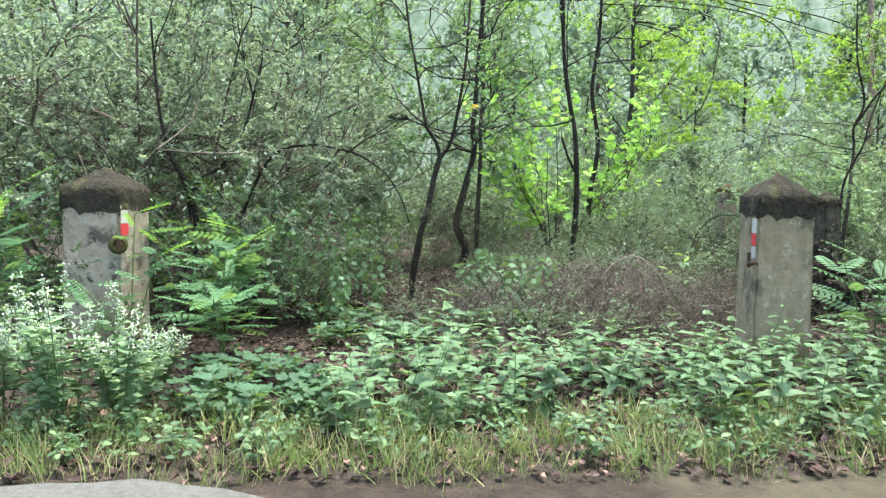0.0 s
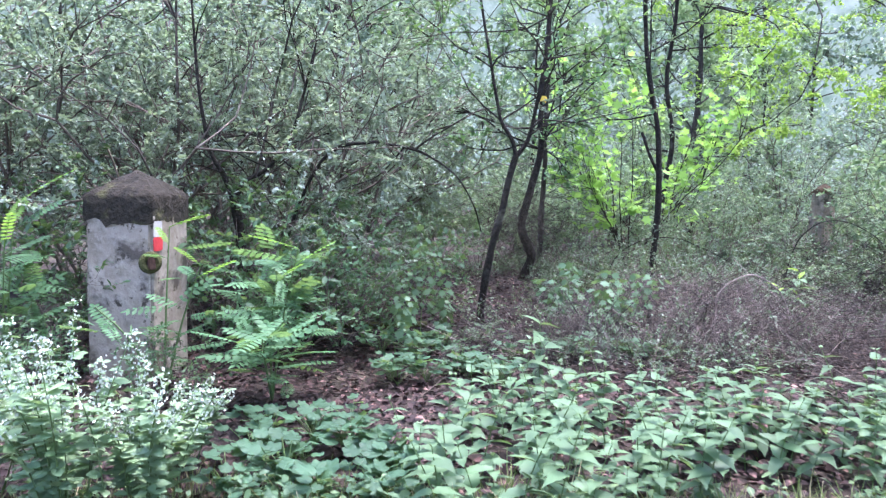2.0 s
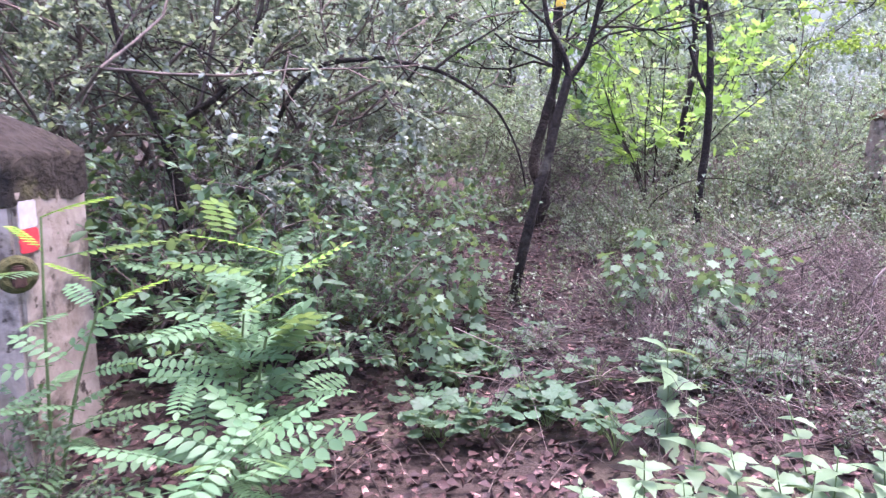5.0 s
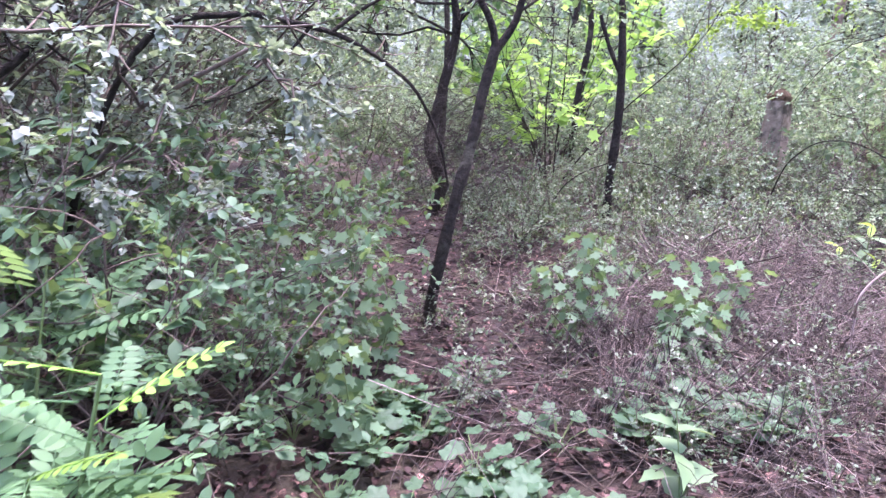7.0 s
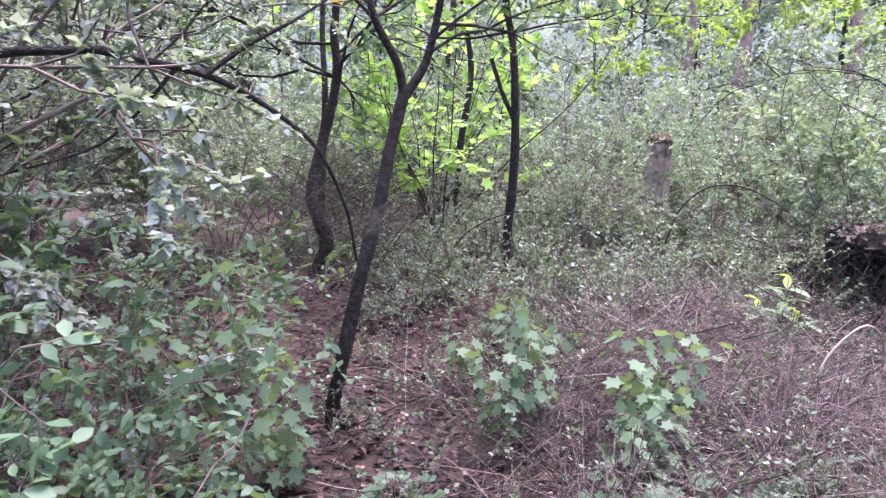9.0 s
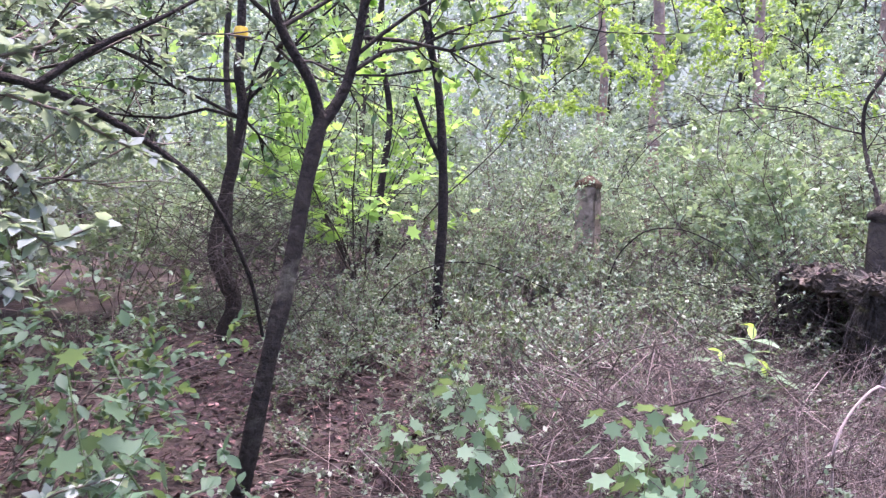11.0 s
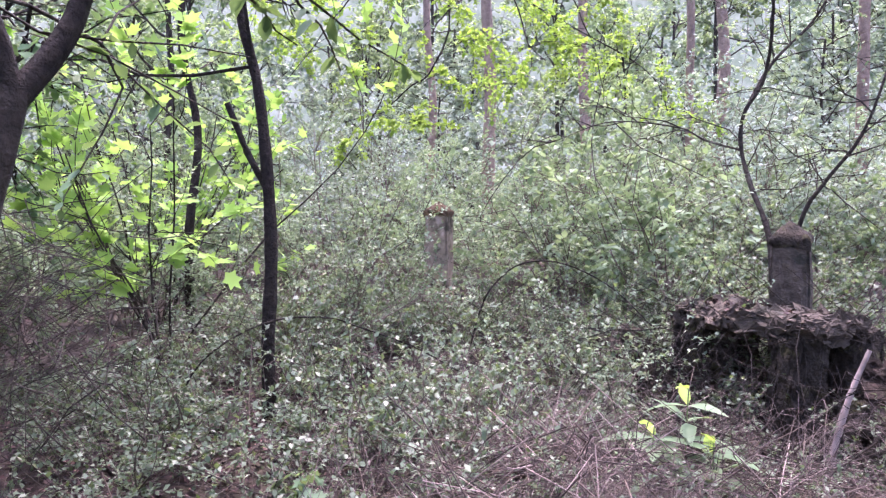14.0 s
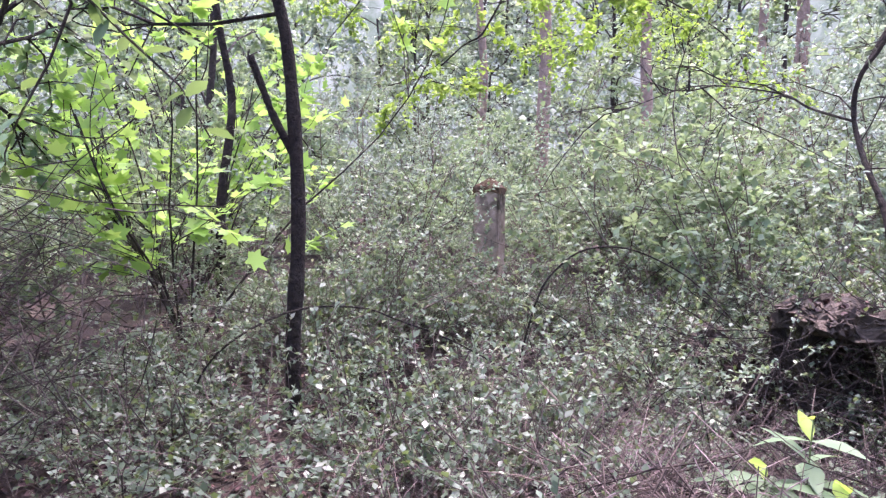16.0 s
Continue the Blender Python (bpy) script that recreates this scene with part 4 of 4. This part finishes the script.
for i, (x, y, h) in enumerate(((4.05, 3.1, 1.2), (4.0, 1.3, 1.2), (4.2, 3.5, 1.4), (4.9, 3.2, 1.3), (3.85, 2.75, 1.0), (3.75, 1.7, 0.9), (3.6, 3.2, 1.1), (3.9, 1.0, 1.5))):
    copy_thing(lows[i % 3], pose(x, y, 0, 0, 0, i * 70) @ Matrix.Diagonal((1.0, 1.0, h, 1)))
twig_tangle("slab_brushwood", 420, by_slab, "dark thin branches leaning over the broken slab", 123, (0.5, 1.4), (0.0015, 0.004), 0.6, M_bark)


def grass_verge():
    rng = np.random.default_rng(124)
    n = 20000
    clump = rng.integers(0, 620, n)
    cx, cy = rng.uniform(-5, 6, 620), -1.95 - 1.15 * rng.beta(1.3, 1.3, 620)
    ch = rng.uniform(0.6, 1.35, 620)
    x, y = cx[clump] + rng.normal(size=n) * 0.06, cy[clump] + rng.normal(size=n) * 0.06
    h = rng.uniform(0.05, 0.19, n) * ch[clump]
    d = unit(np.c_[rng.normal(size=n) * 0.35, rng.normal(size=n) * 0.35, np.ones(n)])
    shape = blade([1.0, 0.75, 0.0], 0.3, 0.4, 0.016)
    v, f = leaves(np.c_[x, y, mound(x, y) - 0.01], d, rand_dir(rng, n, 0.1), h, shape)
    tagged(new("verge_grass", np_mesh("verge_grass", v, f, M_grass)), "thin half-dry grass along the edge of the road", "grass", kind="stuff")


def verge_weeds():
    """Small leafy weeds between the grass and the nettles."""
    rng = np.random.default_rng(129)
    m = 330
    cx, cy = rng.uniform(-4.5, 5.0, m), -2.05 - 0.85 * rng.random(m)
    tall = rng.uniform(0.06, 0.2, m)
    k = rng.integers(0, m, 7000)
    u = rng.uniform(0.2, 1, 7000)
    p = np.c_[cx[k] + rng.normal(size=7000) * 0.035, cy[k] + rng.normal(size=7000) * 0.035, tall[k] * u]
    p[:, 2] = np.maximum(p[:, 2], 0.012)
    v, f = leaves(p, rand_dir(rng, 7000, 0.35), unit(rng.normal(size=(7000, 3)) * 0.35 + np.array([0, 0, 1])), rng.uniform(0.025, 0.06, 7000), OVAL4)
    tagged(new("verge_weeds", np_mesh("verge_weeds", v, f, M_nettle)), "small leafy green weeds among the grass of the verge", "weeds", kind="stuff")


grass_verge()
verge_weeds()


def shared_leaf(name, shape, mat):
    return np_mesh(name, shape[0], shape[1], mat)


def leaf_at(me, parent, at, yaw, pitch, size, roll=0.0, name="leaf"):
    return part(name, me, parent, "", pose(*at, 0, 0, math.degrees(yaw)) @ pose(0, 0, 0, math.degrees(roll), -math.degrees(pitch), 0) @ Matrix.Scale(size, 4))


def nettle(seed, tall, leaf, mes, label, at):
    """An upright stem with pairs of toothed leaves, each pair across the last."""
    rng = np.random.default_rng(seed)
    g = thing("nettle", pose(*at), label, "nettle", "nettle patch")
    lean = rng.normal(size=2) * 0.12
    line = smooth_line([(0, 0, -0.02), (lean[0] * 0.3, lean[1] * 0.3, tall * 0.5), (lean[0], lean[1], tall)], 8)
    v, f = tubes([(line, np.linspace(0.004, 0.002, 8))], 5)
    part("stem", np_mesh("stem", v, f, M_green_stem, True), g)
    turn = rng.uniform(0, 6)
    levels = 7
    for k in range(levels):
        u = 0.28 + 0.72 * k / (levels - 1)
        p = line[min(7, int(u * 7))]
        size = leaf * (0.75 + 0.5 * math.sin(math.pi * min(1, u * 0.95))) * (0.45 if k == levels - 1 else 1)
        for side in (0, math.pi):
            leaf_at(mes[rng.integers(len(mes))], g, p, turn + side + k * 1.57 + rng.normal() * 0.2, 0.25 - 0.1 * k * 0 + rng.normal() * 0.2 + (0.5 if k == levels - 1 else 0), size * rng.uniform(0.85, 1.15), rng.normal() * 0.2)
    return g


nettle_leaf = [shared_leaf("nettle_leaf", NETTLE, M_nettle), shared_leaf("nettle_leaf", blade([0.3, 0.95, 0.85, 0.85, 0.5, 0.2, 0.0], 0.1, 0.45, 0.32), M_nettle)]
nettles = [nettle(130 + i, (0.42, 0.50, 0.36, 0.46)[i], 0.108, nettle_leaf, "leafy green stinging nettle in a dense patch", ((1.6, -1.6, 0), (2.1, -2.0, 0), (0.4, -2.1, 0), (1.0, -1.3, 0))[i]) for i in range(4)]
rng = np.random.default_rng(140)
spots = []
for _ in range(4000):
    x, y = rng.uniform(-0.95, 4.6), rng.uniform(-2.65, -0.75)
    front = -2.35 + 0.22 * math.sin(x * 2.3) + (0.45 if 0.5 < x < 1.2 else 0) - 0.12 * max(0, x - 1)
    back = -0.72
    if y < front or y > back or (x < -0.72 and y > -1.7) or math.hypot(x - 2.47, y + 0.82) < 0.42:
        continue
    if all((x - a) ** 2 + (y - b) ** 2 > 0.019 for a, b in spots):
        spots.append((x, y))
for i, (x, y) in enumerate(spots[:205]):
    copy_thing(nettles[i % 4], pose(x, y, float(mound(x, y)), 0, 0, rng.uniform(0, 360)) @ Matrix.Scale(rng.uniform(0.65, 1.05), 4))
tagged(nettle(150, 0.50, 0.135, nettle_leaf, "tall single nettle with broad leaves above low herbs", (-0.04, -0.14, 0)), group="tall nettles")


def pinnate(pairs, size, young=False):
    """A robinia leaf: leaflets in pairs along a stalk, and one at its end."""
    x = np.linspace(0.22, 0.95, pairs)
    p, d, s = [], [], []
    for i, u in enumerate(x):
        for side in (-1, 1):
            p.append((u, 0, -0.10 * u * u))
            d.append((0.35 if not young else 0.8, side, -0.12))
            s.append(size * (0.8 + 0.3 * math.sin(math.pi * (i + 0.5) / pairs)))
    p.append((0.97, 0, -0.095))
    d.append((1, 0, -0.2))
    s.append(size)
    v, f = leaves(np.array(p), np.array(d), np.tile([0.0, 0, 1], (len(p), 1)), np.array(s), LEAFLET)
    stalk = np.array([(u, 0, -0.10 * u * u) for u in np.linspace(0, 0.97, 6)])
    v2, f2 = tubes([(stalk, np.linspace(0.008, 0.004, 6))], 4)
    return np.concatenate([v, v2]), np.concatenate([f, f2 + len(v)])


pin_mesh = [np_mesh("robinia_leaf", *pinnate(n, s), M_robinia) for n, s in ((7, 0.19), (9, 0.16), (6, 0.21))]
pin_young = np_mesh("young_robinia_leaf", *pinnate(8, 0.115, True), M_young)


def robinia(at, tall, count, long, seed, label, lean=(0, 0), young=3):
    """A robinia sapling: a thin stem with long feathered leaves, the topmost ones bright."""
    rng = np.random.default_rng(seed)
    g = thing("robinia_sapling", pose(*at), label, "sapling", "robinia saplings")
    stems = []
    for k in range(3):
        off = rng.normal(size=2) * 0.16 * k
        line = smooth_line([(0, 0, -0.03), (lean[0] * 0.4 + off[0] * 0.5, lean[1] * 0.4 + off[1] * 0.5, tall * 0.5 * (1 - 0.15 * k)), (lean[0] + off[0], lean[1] + off[1], tall * (1 - 0.22 * k))], 10)
        v, f = tubes([(line, np.linspace(0.009, 0.004, 10))], 5)
        part("stem", np_mesh("stem", v, f, M_green_stem, True), g)
        stems.append(line)
    for k in range(count):
        line = stems[k % 3]
        u = 0.3 + 0.7 * (k // 3) / max(1, count // 3)
        p = line[min(9, int(u * 9))] + np.array([*(rng.normal(size=2) * 0.07), rng.normal() * 0.03])
        leaf_at(pin_mesh[rng.integers(3)], g, p, k * 2.4 + rng.normal() * 0.3, 0.35 + rng.normal() * 0.25 - 0.2 * (u < 0.5), long * rng.uniform(0.75, 1.2), rng.normal() * 0.25)
    for k in range(young):
        p = stems[k % 2][-1 - (k > 1)]
        ob = leaf_at(pin_young, g, p, rng.uniform(0, 6.3), 0.55 + rng.normal() * 0.15, long * rng.uniform(0.95, 1.25), rng.normal() * 0.2, "young_leaf")
        tagged(ob, "bright yellow-green young leaf")
    return g


robinia((-1.88, -0.50, 0), 1.0, 96, 0.28, 160, "robinia sapling with feathered green leaves and bright tips", (0.20, -0.12))
robinia((-2.60, -0.50, 0), 1.12, 24, 0.28, 161, "thin robinia sapling in front of the concrete pillar", (0.05, 0.0), 4)
robinia((-3.75, -0.35, 0), 1.25, 45, 0.36, 162, "robinia sapling beside the concrete pillar", (0.1, 0.0), 2)
robinia((-2.15, 0.35, 0), 0.95, 39, 0.34, 163, "robinia sapling in the shade behind the pillar", (0.1, 0.1), 0)
robinia((3.35, -0.75, 0), 1.0, 42, 0.36, 164, "robinia sapling beside the brownish pillar", (0.1, 0.0), 0)
robinia((4.2, -0.4, 0), 1.0, 39, 0.36, 165, "robinia sapling at the back of the nettles", (0.0, 0.0), 1)


def horehound(at, tall, stems, seed, label):
    """Pale stems with soft leaves and whorls of white flowers at the top."""
    rng = np.random.default_rng(seed)
    g = thing("white_mint_plant", pose(*at), label, "wildflower", "white-flowered plants")
    ps, ds, ss, fp = [], [], [], []
    for _ in range(stems):
        a, r = rng.uniform(0, 6.3), rng.uniform(0, 0.16)
        lean = np.array([math.cos(a), math.sin(a)]) * rng.uniform(0.05, 0.34)
        h = tall * rng.uniform(0.6, 1.1)
        line = smooth_line([(r * math.cos(a), r * math.sin(a), -0.02), (r * math.cos(a) + lean[0] * 0.4, r * math.sin(a) + lean[1] * 0.4, h * 0.55), (r * math.cos(a) + lean[0], r * math.sin(a) + lean[1], h)], 14)
        v, f = tubes([(line, np.linspace(0.004, 0.002, 14))], 4)
        part("stem", np_mesh("stem", v, f, M_green_stem, True), g)
        for k in range(3, 14):
            for _ in range(5 if k < 11 else 3):
                ps.append(line[k])
                ds.append(unit(np.array([rng.normal(), rng.normal(), 0.15])))
                ss.append(rng.uniform(0.05, 0.085) * (1 if k < 10 else 0.55))
        for k in range(9, 14):
            for _ in range(11):
                fp.append(line[k] + rng.normal(size=3) * 0.013)
    n = len(ps)
    v, f = leaves(np.array(ps), np.array(ds), np.tile([0.0, 0, 1], (n, 1)) + rng.normal(size=(n, 3)) * 0.3, np.array(ss), OVAL4)
    tagged(part("foliage", np_mesh("foliage", v, f, M_hore), g), kind="stuff")
    m = len(fp)
    v, f = leaves(np.array(fp), rand_dir(rng, m), rand_dir(rng, m), rng.uniform(0.012, 0.022, m), FAR_LEAF)
    tagged(part("blossom", np_mesh("blossom", v, f, M_flower), g, "small white flower whorls"), kind="stuff")


horehound((-2.28, -2.28, 0), 0.78, 15, 170, "bushy pale mint-like plant with white flower spikes")
horehound((-2.0, -2.30, 0), 0.66, 14, 171, "pale mint-like plant with white flower spikes beside the road")
horehound((-2.75, -2.05, 0), 0.62, 12, 172, "low pale plant with white flower spikes")
horehound((-2.1, -1.75, 0), 0.50, 10, 173, "small pale flowering plant in front of the pillar")


def herb(name, seed, tall, count, size, me, at, label, category, group, pitch=0.2, spread=0.14):
    """A low herb: stalks from one root, each with a broad leaf."""
    rng = np.random.default_rng(seed)
    g = thing(name, pose(*at), label, category, group)
    stalks = []
    for _ in range(count):
        a = rng.uniform(0, 6.3)
        q = np.array([math.cos(a), math.sin(a), 0]) * spread * rng.uniform(0.2, 1.0)
        h = tall * rng.uniform(0.45, 1.0)
        line = smooth_line([(0, 0, -0.01), (q[0] * 0.4, q[1] * 0.4, h * 0.6), (q[0], q[1], h)], 5)
        stalks.append((line, [0.0022] * 5))
        leaf_at(me, g, line[-1], a + rng.normal() * 0.5, pitch + rng.normal() * 0.25, size * rng.uniform(0.7, 1.25), rng.normal() * 0.2)
    v, f = tubes(stalks, 3)
    tagged(part("stalk_growth", np_mesh("stalk_growth", v, f, M_green_stem, True), g), kind="stuff")
    return g


def rounded_leaf(lobes=5, depth=0.22):
    n = 25
    v = [(0, 0, 0), (0.45, 0, -0.03)]
    for i in range(n):
        a = (i / (n - 1) - 0.5) * 2 * 2.6
        r = 0.52 * (1 - depth * abs(math.sin(a * lobes / 2 + 0.0)) ** 3) - 0.04 * abs(a) / 2.6
        v.append((0.45 + r * math.cos(a), 1.05 * r * math.sin(a), -0.14 * r + 0.05 * math.cos(a * lobes)))
    return np.array(v), np.array([(1, 2 + i, 3 + i) for i in range(n - 1)] + [(0, 2, 1), (0, 1, n + 1)])


celan_leaf = shared_leaf("celandine_leaf", rounded_leaf(), M_celan)
celans = [herb("celandine", 180 + i, 0.19, 15, 0.075, celan_leaf, at, "low green herb with rounded lobed leaves", "herb", "celandine patch")
          for i, at in enumerate(((-0.95, 0.1, 0), (-0.3, -0.2, 0), (-0.6, 0.4, 0)))]
rng = np.random.default_rng(190)
for i in range(74):
    if i < 40:
        x, y = ((-0.75, 1.0), (-0.55, 1.1), (-0.95, 0.85), (-0.72, 0.2), (-0.45, 0.15), (-0.95, 0.1), (0.2, 0.65), (0.35, 0.55), (0.6, 0.45), (0.9, 0.45))[i % 10]
        x, y = x + rng.normal() * 0.16, y + rng.normal() * 0.12
    else:
        x, y = rng.uniform(-1.75, -0.9), rng.uniform(-2.35, -1.2)
        if x > -1.2 and y > -1.6:
            continue
    copy_thing(celans[i % 3], pose(x, y, float(mound(x, y)), 0, 0, rng.uniform(0, 360)) @ Matrix.Scale(rng.uniform(0.7, 1.15), 4))

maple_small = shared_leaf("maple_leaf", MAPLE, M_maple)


def maple_seedling(at, tall, count, seed):
    rng = np.random.default_rng(seed)
    g = thing("maple_seedling", pose(*at), "maple seedling with drooping lobed leaves among brushwood", "seedling", "maple seedlings")
    line = smooth_line([(0, 0, -0.02), (rng.normal() * 0.04, rng.normal() * 0.04, tall * 0.5), (rng.normal() * 0.08, rng.normal() * 0.08, tall)], 10)
    v, f = tubes([(line, np.linspace(0.005, 0.002, 10))], 4)
    part("stem", np_mesh("stem", v, f, M_green_stem, True), g)
    for k in range(count):
        p = line[min(9, 3 + int(7 * k / count))]
        a = k * 2.4
        q = p + np.array([math.cos(a), math.sin(a), 0.15]) * rng.uniform(0.03, 0.11)
        leaf_at(maple_small, g, q, a, -0.75 + rng.normal() * 0.3, rng.uniform(0.055, 0.105), rng.normal() * 0.4)


for i, (x, y, h) in enumerate(((-0.95, 1.50, 1.05), (-1.15, 1.40, 0.95), (-0.80, 1.62, 0.8), (0.68, 1.10, 0.68), (0.86, 1.20, 0.66), (1.0, 1.12, 0.62), (0.58, 0.98, 0.52), (0.46, 1.72, 0.72), (0.62, 1.85, 0.66), (0.34, 1.62, 0.55), (0.80, 1.0, 0.45), (-1.0, 0.75, 0.5), (-1.15, 0.95, 0.42), (-0.75, 1.75, 0.28), (1.05, 2.3, 0.38), (0.55, 2.5, 0.33), (1.3, 3.2, 0.35))):
    maple_seedling((x, y, 0), h, 36, 200 + i)

weed_leaf = shared_leaf("weed_leaf", SLIM, M_nettle)
weed_young = shared_leaf("young_weed_leaf", SLIM, M_yellowish)


def weed(at, tall, seed, label):
    rng = np.random.default_rng(seed)
    g = thing("tall_weed", pose(*at), label, "weed", "tall weeds")
    line = smooth_line([(0, 0, -0.02), (0.02, 0.01, tall * 0.5), (0.03, 0.0, tall)], 8)
    v, f = tubes([(line, np.linspace(0.005, 0.003, 8))], 5)
    part("stem", np_mesh("stem", v, f, M_green_stem, True), g)
    for k in range(18):
        u = 0.3 + 0.7 * k / 17
        leaf_at(weed_young if k > 15 else weed_leaf, g, line[min(7, int(u * 7))], k * 2.4, 0.25 + rng.normal() * 0.2 + (0.4 if k > 15 else 0), 0.25 * rng.uniform(0.8, 1.15) * (0.6 if k > 15 else 1), rng.normal() * 0.2)


weed((2.95, 2.19, 0), 0.62, 210, "upright weed with narrow leaves and a bright top")
weed((2.80, 2.30, 0), 0.44, 211, "short leafy weed beside the brushwood")
weed((2.86, 2.02, 0), 0.40, 212, "short leafy weed with narrow leaves")

# leafy shrub with oval leaves along the path
SNOW = [(8, 0.14, 0.0, 6, 0.5, 0.9), (6, 0.2, 0.0, 3, 0.5, 1.0), (4, 0.2, 0.0, 0, 0, 0)]
snow = shrub("snowberry_shrub", pose(-2.05, 1.25, 0), 1.15, 0.8, 8, SNOW, M_celan, 0.065, 9, OVAL4, 221, "green shrub with oval leaves at the edge of the thicket", "shrub", "oval-leaved shrubs", None, 0.009, 0.7)
for x, y, s, r in ((-1.45, 2.05, 0.8, 70), (-2.9, 1.2, 1.1, 160), (-1.9, 2.6, 1.0, 220), (-2.5, 1.9, 1.1, 300), (-3.9, 1.3, 1.1, 30), (-1.15, 3.1, 0.8, 100), (-4.9, 0.8, 1.1, 190), (-1.45, 1.3, 0.55, 10), (-2.0, 0.75, 0.8, 130), (-1.65, 1.0, 0.6, 250), (-3.75, 0.35, 0.75, 80), (-3.3, -0.75, 0.42, 20), (-2.55, -0.85, 0.36, 200)):
    copy_thing(snow, pose(x, y, 0, 0, 0, r) @ Matrix.Scale(s, 4))


def bare_branch(name, ctrl, r0, r1, label, mat, seed=1, n=24):
    rng = np.random.default_rng(seed)
    line = smooth_line(ctrl, n)
    o = line[0].copy()
    v, f = tubes([(line - o, np.linspace(r0, r1, n) * (1 + 0.06 * rng.normal(size=n)))], 6)
    ob = new(name, np_mesh(name, v, f, mat, True))
    ob.location = o
    return tagged(ob, label, "branch", "loose branches")


bare_branch("arching_twig", [(1.6, 5.2, 0.0), (1.75, 5.08, 0.45), (1.94, 4.95, 0.67), (2.24, 4.81, 0.8), (2.54, 4.61, 0.8), (2.7, 4.48, 0.73), (2.99, 4.18, 0.57), (3.4, 3.9, 0.25), (3.6, 3.8, 0.02)], 0.008, 0.004, "thin bare twig arching over the undergrowth", M_bark, 1)
bare_branch("arching_twig", [(4.0, 4.7, 0.0), (4.1, 4.55, 0.7), (4.21, 4.43, 0.95), (4.34, 4.28, 1.08), (4.5, 4.05, 1.09), (4.64, 3.8, 0.98), (4.73, 3.59, 0.83), (4.8, 3.3, 0.55)], 0.009, 0.005, "dark bare stem arching in front of the slab", M_bark, 2)
bare_branch("bent_vine", [(1.58, 0.86, 0.0), (1.60, 0.88, 0.2), (1.62, 0.90, 0.38), (1.63, 0.90, 0.54), (1.76, 0.90, 0.66), (1.95, 0.9, 0.71), (2.25, 1.0, 0.5), (2.4, 1.1, 0.0)], 0.007, 0.005, "pale bent dry vine rising from the brushwood", M_pale, 3)
bare_branch("fallen_branch", [(3.55, 1.72, 0.0), (3.62, 1.68, 0.3), (3.68, 1.63, 0.55), (3.74, 1.56, 0.78)], 0.022, 0.012, "pale dead branch standing in the brushwood", M_pale, 4)
bare_branch("fallen_branch", [(-0.9, 1.2, 0.02), (-0.5, 1.25, 0.05), (0.0, 1.15, 0.08), (0.5, 1.3, 0.12)], 0.008, 0.004, "dry branch lying on the leaf litter", M_twig, 5)
bare_branch("fallen_log", [(-2.4, 1.5, 0.02), (-1.9, 1.7, 0.06), (-1.4, 1.75, 0.07), (-0.9, 1.95, 0.05)], 0.045, 0.03, "mossy rotten log on dead leaves", M_moss, 6)
